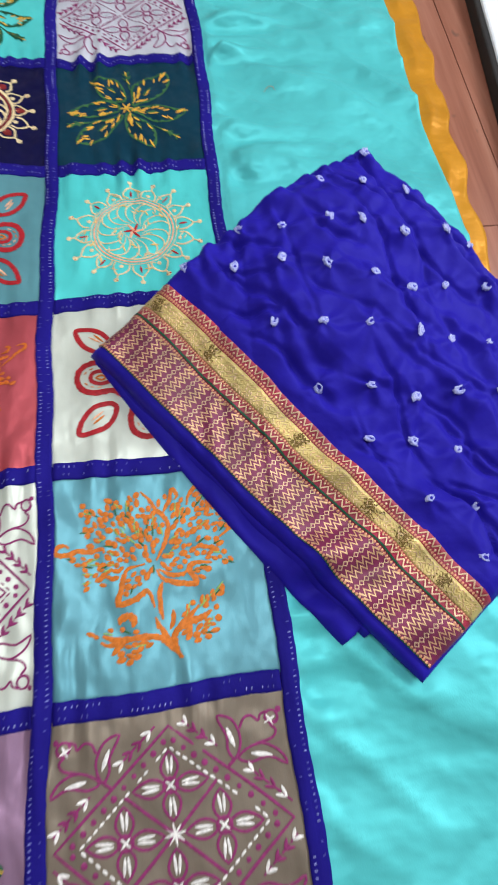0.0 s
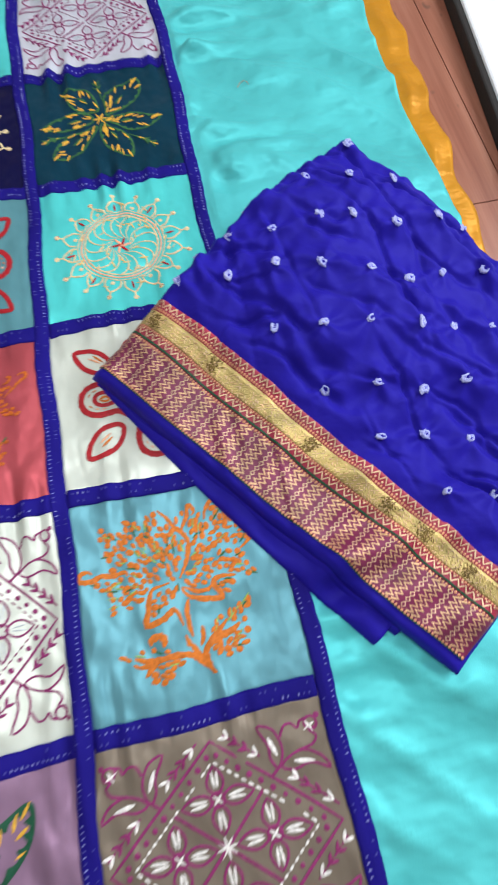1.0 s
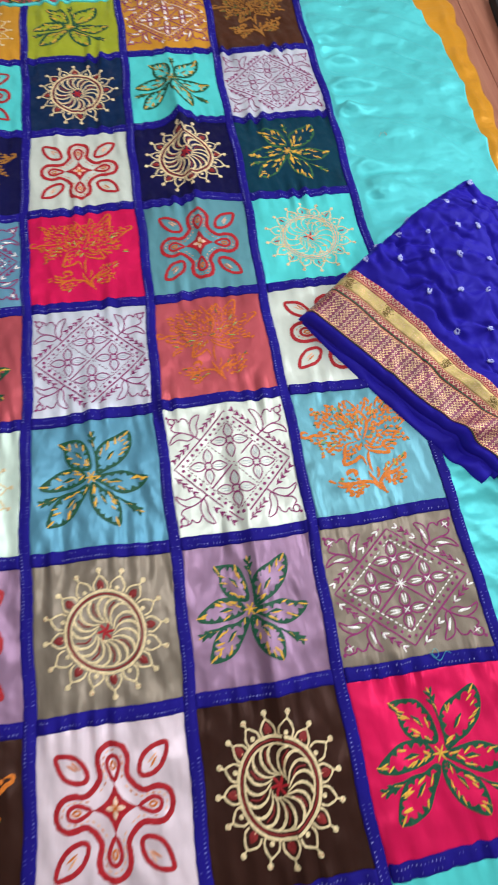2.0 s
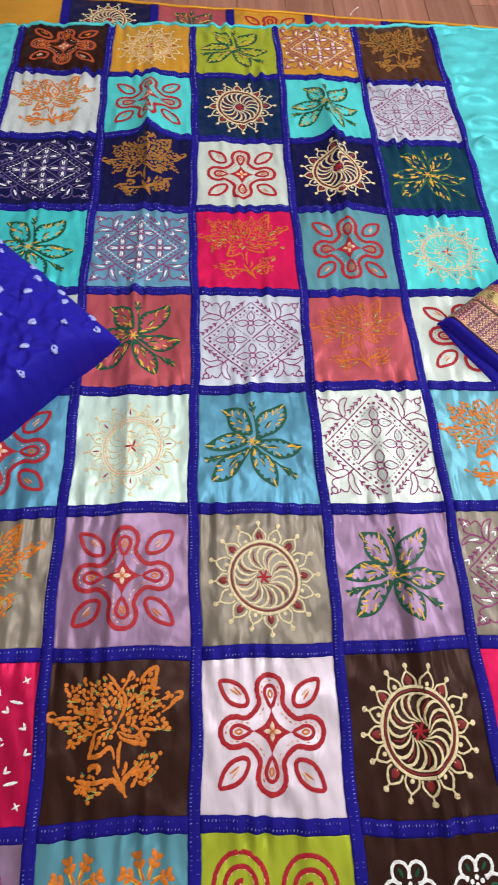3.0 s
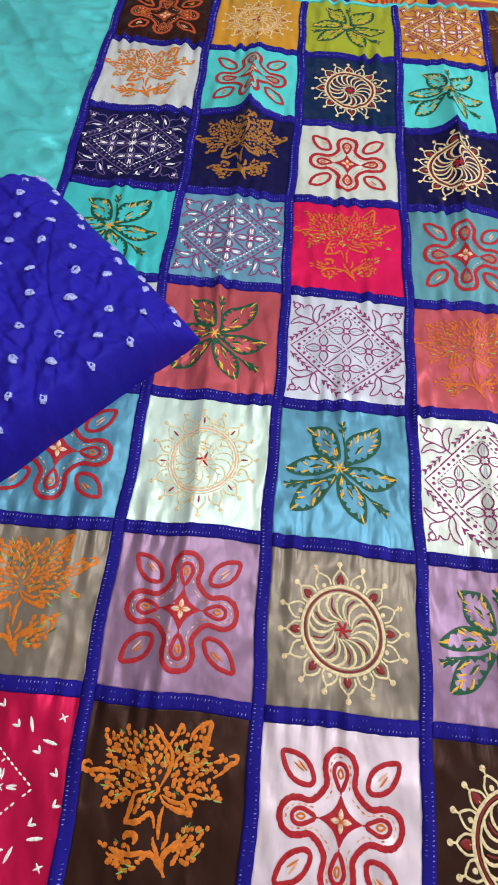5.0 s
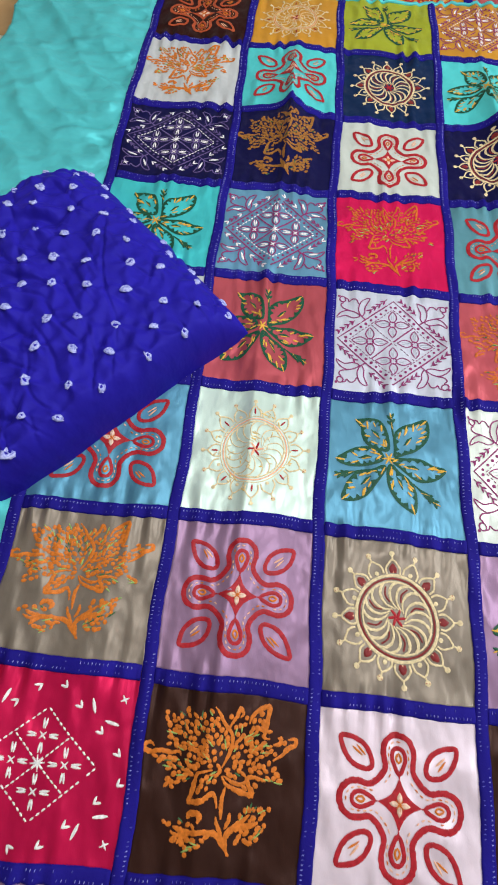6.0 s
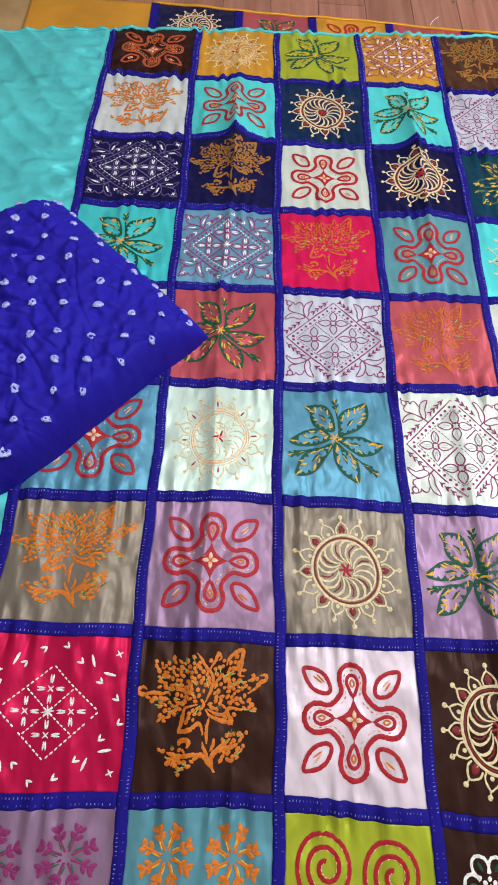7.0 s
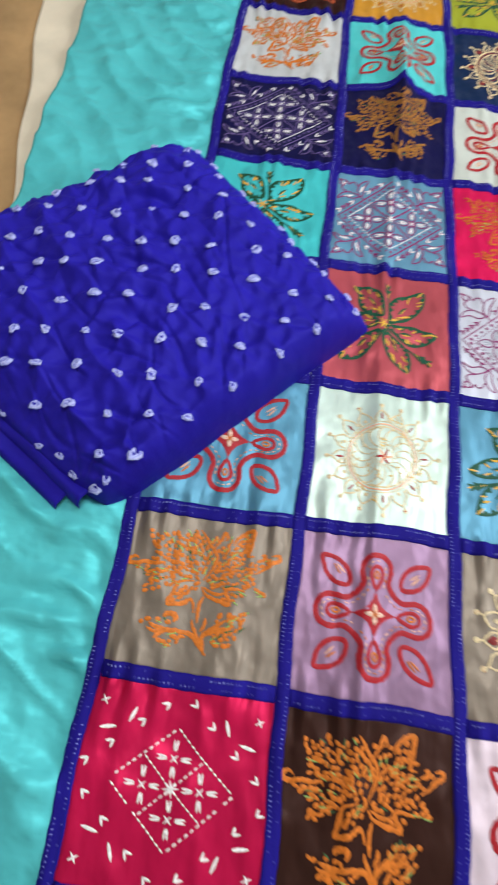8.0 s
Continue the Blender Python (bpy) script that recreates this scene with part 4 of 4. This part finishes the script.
M_DOT = dot_cloth()
TUFTS = [tuft_mesh(k) for k in range(4)]
for cover, spec, fx, dots in COVERS:
    r = random.Random(spec["seed"])
    x, y, z = fx(dots[:, 0], dots[:, 1])
    e = 0.004
    zx = fx(dots[:, 0] + e, dots[:, 1])
    zy = fx(dots[:, 0], dots[:, 1] + e)
    for i in range(len(dots)):
        p0 = Vector((x[i], y[i], z[i]))
        nrm = (Vector((zx[0][i], zx[1][i], zx[2][i])) - p0).cross(Vector((zy[0][i], zy[1][i], zy[2][i])) - p0).normalized()
        nrm = (nrm + Vector((0, 0, 0.8))).normalized()
        ob = new("tied_dot", TUFTS[r.randrange(4)])
        ob.parent = cover
        ob.matrix_parent_inverse = base_of(cover).inverted()
        k = r.uniform(0.0046, 0.0062) if spec is RIGHT else r.uniform(0.0062, 0.0080)
        ob.matrix_basis = Matrix.Translation(p0 - nrm * 0.0010) @ nrm.to_track_quat("Z", "Y").to_matrix().to_4x4() @ Matrix.Rotation(r.uniform(0, 6.28), 4, "Z") @ Matrix.Diagonal((k * r.uniform(0.9, 1.3), k * r.uniform(0.7, 1.1), k * 0.45, 1))

# ---- woven border of the right-hand cover ----
cover, spec, fx, dots = COVERS[0]
LEN, DEP = spec["size"]


def on_cover(s, w, lift=0.0):
    x, y, z = fx(np.asarray(s, float) / LEN, np.asarray(w, float) / DEP)
    return x, y, z + lift


def band(name, w0, w1, mat, lift, label, parent, n=230):
    def g(u, v):
        return on_cover(0.004 + (LEN - 0.010) * u, w0 + (w1 - w0) * v, lift)
    vv, ff = panel(g, n, max(4, int((w1 - w0) / 0.003)), 0.0024)
    return mesh_part(name, vv, ff, mat, parent, label)


class Loom(Needle):
    def settle(self, v):
        x, y, z = on_cover(v[:, 0], v[:, 1], self.lift)
        return np.stack([x, y, z + v[:, 2]], -1)

    def material(self, colour):
        return M_ZARI[colour]


def zari(name, colour, metal, rough):
    m, t, p = nodes_of(name)
    v = coords(t)
    wide = noise_tex(t, v, 38, 2)
    link(t, ramp(t, wide, [(0.3, tint(colour, 0.6)), (0.65, tint(colour, 1.1))]), p.inputs["Base Color"])
    link(t, bump(t, noise_tex(t, v, 900, 1), 0.5, 0.0006), p.inputs["Normal"])
    p.inputs["Metallic"].default_value, p.inputs["Roughness"].default_value = metal, rough
    return m


M_ZARI = {"gold": zari("gold_zari", (0.74, 0.47, 0.26), 0.5, 0.42), "copper": zari("copper_zari", (0.66, 0.30, 0.17), 0.4, 0.45), "red": zari("red_silk", (0.42, 0.012, 0.05), 0.0, 0.5),
          "yellow": zari("yellow_zari", (0.62, 0.48, 0.18), 0.4, 0.5), "cream": zari("pale_zari", (0.72, 0.50, 0.32), 0.35, 0.5), "green": M_THREAD["green"], "bronze": zari("dark_bronze_zari", (0.16, 0.10, 0.02), 0.4, 0.5), "wine": M_THREAD["plum"]}
M_WINE = zari("wine_silk", (0.20, 0.018, 0.075), 0.1, 0.45)
M_ROSE = zari("rose_silk", (0.36, 0.02, 0.055), 0.0, 0.5)
plan = lambda u, v: (u, v)  # noqa: E731
brocade = band("brocade_band", 0.0115, 0.0570, M_WINE, 0.0022, "wine and gold zigzag brocade band", cover)
n = Loom(plan, None, 0.0027)
s = 0.010
row = 0
while s < LEN - 0.012:
    kind = row % 3
    if kind < 2:
        ws = np.linspace(0.0150, 0.0545, 14)
        n.stroke(np.c_[s + 0.0030 * np.where(np.arange(14) % 2, 1, -1), ws], 0.0024, "gold", rise=0.0003)
        s += 0.0062
    else:
        s += 0.0030
        for w in np.arange(0.0180, 0.0545, 0.0059):
            d = 0.0024
            n.stroke([(s - d, w), (s, w + d), (s + d, w), (s, w - d)], 0.0012, "cream", True, rise=0.0003)
        s += 0.0080
    row += 1
for w in (0.0132, 0.0558):
    for s in np.arange(0.006, LEN - 0.008, 0.0036):
        n.dash(s, w, 1.57, 0.0030, 0.0026, "copper")
n.stroke(np.c_[np.linspace(0.005, LEN - 0.008, 120), np.full(120, 0.0118)], 0.0012, "green", rise=0.0002)
n.make(brocade, {"gold": "zigzag", "cream": "diamond_figure", "copper": "edging", "green": "selvedge_line"})
upper = band("upper_band", 0.0577, 0.0990, M_ROSE, 0.0022, "rose red band with woven gold stripe", cover)
gold = band("gold_stripe", 0.0700, 0.0868, M_ZARI["yellow"], 0.0028, "yellow gold woven stripe", upper)
n = Loom(plan, None, 0.0032)
n.stroke(np.c_[np.linspace(0.005, LEN - 0.008, 120), np.full(120, 0.0590)], 0.0020, "green", rise=0.0002)
for s in np.arange(0.006, LEN - 0.008, 0.0032):
    n.dash(s, 0.0682, 1.57, 0.0024, 0.0024, "copper")
    n.dash(s, 0.0888, 1.57, 0.0030, 0.0024, "copper")
for s in np.arange(0.008, LEN - 0.010, 0.0088):
    for w0, w1 in ((0.0608, 0.0665), (0.0982, 0.0920)):
        n.stroke([(s - 0.0044, w0), (s - 0.0022, (w0 + w1) / 2), (s, w1), (s + 0.0022, (w0 + w1) / 2), (s + 0.0044, w0)][::1], 0.0014, "cream", rise=0.0002)
        n.dash(s + 0.0044, w1, 0.0, 0.0022, 0.0022, "cream")
r = random.Random(8)
for s in np.arange(0.01, LEN - 0.012, 0.0034):
    for w in np.arange(0.0715, 0.0862, 0.0030):
        n.dash(s + r.uniform(-0.001, 0.001), w, r.choice([0.7, 2.4]), 0.0036, 0.0010, r.choice(["gold", "yellow", "cream"]))
for s in (0.026, 0.108, 0.236, 0.330, 0.372, 0.425):
    for i in range(70):
        n.dash(s + r.gauss(0, 0.0040), 0.0784 + r.uniform(-0.0068, 0.0068), r.uniform(0, 3.1), 0.0036, 0.0012, "bronze")
n.make(upper, {"green": "dark_line", "copper": "edging", "cream": "triangle_edging", "gold": "zari_thread", "yellow": "zari_thread", "bronze": "bronze_figure"})

# folded layers that show under the border
def under_layer(a, b, deep, z0, z1, bow, seed):
    a, b = np.array(a), np.array(b)
    t = (b - a) / np.linalg.norm(b - a)
    nn = np.array([-t[1], t[0]])

    def g(u, v):
        x = a[0] + (b - a)[0] * u + nn[0] * (deep * v) - nn[0] * bow * np.sin(np.pi * u)
        y = a[1] + (b - a)[1] * u + nn[1] * (deep * v) - nn[1] * bow * np.sin(np.pi * u)
        wob = 0.0022 * waves((x * 0.6 - y * 0.8, x), seed, 3, 9)
        k = np.clip(v / 0.12, 0, 1)
        z = z0 + (z1 - z0) * np.sqrt(np.clip(1 - (1 - k) ** 2, 0, 1)) + wob * k + 0.002 * np.sin(26 * u + seed) * k
        return x, y, lie(x, y) + 0.001 + np.maximum(z, 0.0004)
    return panel(g, 90, 24, 0.004)


for a, b, deep, z0, z1, bow, seed in (((0.372, -0.092), (0.590, -0.408), 0.10, 0.000, 0.006, 0.006, 51), ((0.366, -0.082), (0.612, -0.404), 0.10, 0.002, 0.011, 0.002, 52), ((0.376, -0.084), (0.652, -0.440), 0.06, 0.004, 0.016, 0.000, 53)):
    v, f = under_layer(a, b, deep, z0, z1, bow, seed)
    mesh_part("folded_layer", v, f, M_BLUE, cover, "smooth royal blue folded layer")

left_cover = COVERS[1][0]
for a, b, deep, z0, z1, bow, seed in (((-0.985, -0.200), (-0.632, -0.452), 0.10, 0.000, 0.014, 0.004, 55), ((-0.985, -0.188), (-0.600, -0.448), 0.10, 0.004, 0.024, 0.000, 56)):
    v, f = under_layer(a, b, deep, z0, z1, bow, seed)
    mesh_part("folded_layer", v, f, M_BLUE, left_cover, "smooth royal blue folded layer")

# ---- sheets and things around ----


def under(x, y):
    return -0.0135 + 0.0012 * waves((x, y), 61, 4, 10) + 0 * x


UNDER = thing("mustard_bedsheet", (0, 0, ZF), "mustard satin patchwork bedsheet lying under the aqua one", "bedsheet")


def under_edge(x):
    """Far edge of the lower sheet."""
    return 0.940 - 0.052 * x + 0.003 * np.sin(14 * x)


def under_panel(x0, x1, y0, lift, inset=0.0, n=40):
    def g(u, v):
        x = x0 + (x1 - x0) * u
        y = y0 + (under_edge(x) - inset - y0) * v
        return x, y, under(x, y) + lift
    return panel(g, n, n, 0.005)


def right_strip(u, v):
    y = -0.95 + (under_edge(0.9) + 0.95) * v
    edge = 0.872 + 0.046 * np.clip(y, -0.5, 0.7) - 0.01 * np.clip(-y, 0, 1) + 0.010 * waves((y, 0 * y), 68, 2, 9, 6)
    x = 0.60 + (edge - 0.60) * u
    z = under(x, y) + 0.0035 * np.exp(-(((u - 0.90) / 0.03) ** 2)) * (1 + 0.6 * np.sin(46 * y)) + 0.003 * np.clip((u - 0.8) / 0.2, 0, 1) * waves((y, x), 66, 9, 24, 7)
    return x, y, z


v, f = panel(right_strip, 60, 240, 0.005)
mesh_part("border_panel", v, f, M_MUSTARD, UNDER, "crumpled mustard satin border")
v, f = under_panel(-0.765, -0.438, 0.55, 0.0)
mesh_part("border_panel", v, f, M_MUSTARD, UNDER, "plain mustard satin border")
for x0, x1, colour, motif, style in ((-0.427, -0.216, "navy", "A", ""), (-0.197, -0.018, "coral", "C", ""), (0.001, 0.192, "mustard", "B", ""), (0.209, 0.398, "coral", "E", "flat"), (0.417, 0.600, "navy", "A", "")):
    v, f = under_panel(x0, x1, 0.70, 0.0, 0.003)
    ob = mesh_part("patch", v, f, M_PATCH[colour], UNDER, WORDS.get(colour, colour) + " satin square")

    def to_plan(u, v, x0=x0, x1=x1):
        mx = (x0 + x1) / 2
        return mx + 0.092 * np.asarray(u), under_edge(mx) - 0.088 + 0.092 * np.asarray(v)
    n = Needle(to_plan, under)
    MOTIFS[motif](n, random.Random(int(900 + 100 * x0)), style)
    n.make(ob, {})
for xm in (-0.4325, -0.2065, -0.0085, 0.2005, 0.4075):
    v, f = under_panel(xm - 0.0105, xm + 0.0105, 0.70, 0.0018, 0.002, 12)
    mesh_part("tape", v, f, M_STRIP, UNDER)


def far_hem(u, v):
    x = -0.44 + 1.34 * u
    y = under_edge(x) + 0.004 * (2 * v - 1)
    return x, y, under(x, y) + 0.002 + 0.002 * np.sin(math.pi * v)


v, f = panel(far_hem, 120, 5, 0.005)
mesh_part("hem", v, f, M_MUSTARD, UNDER, "narrow mustard hem")

M_TAN = cloth("tan_brown_cloth", (0.35, 0.215, 0.095), 0.55, 0.25, 0.0, (10, 7, 10), 0.012, 0.6, 0.25)


def loose_sheet(x0, x1, y0, y1, z, amp, seed, lean=0.0, n=60):
    def g(u, v):
        y = y0 + (y1 - y0) * v
        x = x0 + (x1 - x0) * u + lean * (y - y0) * u + 0.004 * np.sin(19 * y + seed) * (u < 0.02)
        return x, y, z + amp * (1 + waves((x + 0.6 * y, y), seed, 3, 8, 6))
    return panel(g, n, n, 0.004)


v, f = loose_sheet(-1.75, -0.70, -0.75, 1.35, ZF + 0.001, 0.0022, 71, 0.0, 90)
ob = tagged(new("brown_cloth"), "tan brown cloth spread on the floor beside the bedsheet", "cloth")
ob.matrix_basis = Matrix.Translation((-1.2, 0.3, ZF))
mesh_part("cloth", v, f, M_TAN, ob)


def cream_edge(u, v):
    y = -0.60 + 1.22 * v
    left = -0.838 - 0.18 * np.clip(y, -0.3, 0.7) + 0.004 * np.sin(23 * y)
    x = left + (-0.70 - left) * u
    return x, y, ZF + 0.0065 + 0.0012 * waves((x, y), 75, 4, 9)


v, f = panel(cream_edge, 40, 90, 0.003)
ob = tagged(new("cream_cloth"), "cream cotton cloth edge under the aqua bedsheet", "cloth")
ob.matrix_basis = Matrix.Translation((-0.8, 0.0, ZF))
mesh_part("cloth", v, f, M_CREAM, ob)

# shaggy grey mat beyond the far corner
M_SHAG = thread("grey_violet_yarn", (0.24, 0.20, 0.25), 0.8)
M_SHAG2 = thread("pale_grey_yarn", (0.46, 0.42, 0.44), 0.8)
mat_thing = thing("shaggy_mat", (-1.0, 1.05, ZF), "shaggy grey and violet yarn mat on the floor", "mat")
v, f = loose_sheet(-1.25, -0.872, 0.86, 1.30, ZF + 0.014, 0.003, 81)
mesh_part("backing", v, f, M_SHAG, mat_thing)
r = random.Random(5)
for name, mat, count in (("dark_yarn", M_SHAG, 700), ("pale_yarn", M_SHAG2, 420)):
    vs, fs = [], []
    for i in range(count):
        x, y = r.uniform(-1.2, -0.868), r.uniform(0.85, 1.2)
        a, ln, w = r.uniform(0, 6.28), r.uniform(0.02, 0.045), 0.0028
        dx, dy = math.cos(a), math.sin(a)
        b = len(vs)
        for t, h in ((0, 0.018), (0.35, 0.034), (0.7, 0.032), (1.0, 0.020)):
            px, py = x + dx * ln * t, y + dy * ln * t
            vs += [(px - dy * w, py + dx * w, ZF + h), (px, py, ZF + h + 0.003), (px + dy * w, py - dx * w, ZF + h)]
        for k in range(3):
            o = b + 3 * k
            fs += [(o, o + 1, o + 4, o + 3), (o + 1, o + 2, o + 5, o + 4)]
    ob = mesh_part(name, vs, fs, mat, mat_thing)
    ob["kind"] = "stuff"

# white board beside the sheets; its black rim paints in the shaded gap below
M_WHITE = wall_paint("white_laminate", (0.74, 0.76, 0.80))
M_BLACK = wall_paint("black_rim", (0.012, 0.010, 0.010))
board = thing("white_board", (1.22, 0.30, ZF), "white laminate board with black rim lying on the floor", "board")


def skewed(b, mat, name, c):
    v, f = box_data(*b, c)
    v = [(x + 0.103 * (y - 0.30), y, z) for x, y, z in v]
    return mesh_part(name, v, f, mat, board, smooth=False)


skewed((0.962, 1.46, -0.25, 0.80, ZF, ZF + 0.022), M_BLACK, "rim", 0.003)
skewed((0.972, 1.45, -0.24, 0.79, ZF + 0.010, ZF + 0.026), M_WHITE, "top", 0.004)

# floor planks
wide, k = 0.132, 0
plank_data = {}
for i in range(int((X1 - X0) / wide) + 1):
    x0 = X0 + i * wide + 0.0008
    x1 = min(x0 + wide - 0.0016, X1)
    cuts = [Y0] + [Y0 + 0.35 + 0.37 * ((i * 7) % 5) * 0.5 + 1.3 * j for j in range(4)] + [Y1]
    for y0, y1 in zip(cuts[:-1], cuts[1:]):
        if y1 <= Y1 and y1 - y0 > 0.02:
            v, f = box_data(x0, x1, y0 + 0.0008, y1 - 0.0008, ZF - 0.006, ZF)
            mesh_part("plank", v, f, M_WOOD, floor, smooth=False)

# loose threads lying about
def loose_thread(guide, height, colour, label, thick=0.0005):
    pts = smooth_line(guide, 6)
    z = height(pts[:, 0], pts[:, 1]) + 0.0012
    vs, fs = [], []
    for i, (p, q) in enumerate(zip(pts, z)):
        t = pts[min(i + 1, len(pts) - 1)] - pts[max(i - 1, 0)]
        t = t / (np.linalg.norm(t) + 1e-9)
        for k in range(5):
            a = 6.283 * k / 5
            vs.append((p[0] - t[1] * thick * math.cos(a), p[1] + t[0] * thick * math.cos(a), q + thick * math.sin(a)))
    for i in range(len(pts) - 1):
        fs += [(5 * i + k, 5 * i + (k + 1) % 5, 5 * i + 5 + (k + 1) % 5, 5 * i + 5 + k) for k in range(5)]
    return tagged(mesh_part("loose_thread", vs, fs, M_THREAD[colour]), label, "thread", "loose threads")


M_THREAD["aqua"] = thread("thread_aqua", (0.08, 0.42, 0.45))
loose_thread([(0.440, -0.632), (0.446, -0.640), (0.452, -0.636), (0.449, -0.628), (0.443, -0.634), (0.452, -0.644), (0.463, -0.634), (0.470, -0.637)], lambda x, y: lie(x, y) + 0.003, "aqua", "tangled aqua sewing thread lying on the blue tape", 0.0004)
loose_thread([(0.616, 0.352), (0.622, 0.359), (0.629, 0.358), (0.632, 0.351)], lie, "copper", "short pinkish thread lying on the aqua border", 0.0003)
loose_thread([(0.318, 0.945), (0.330, 0.968), (0.346, 0.985)], lambda x, y: 0 * x + ZF, "white", "short white thread lying on the floor", 0.0009)
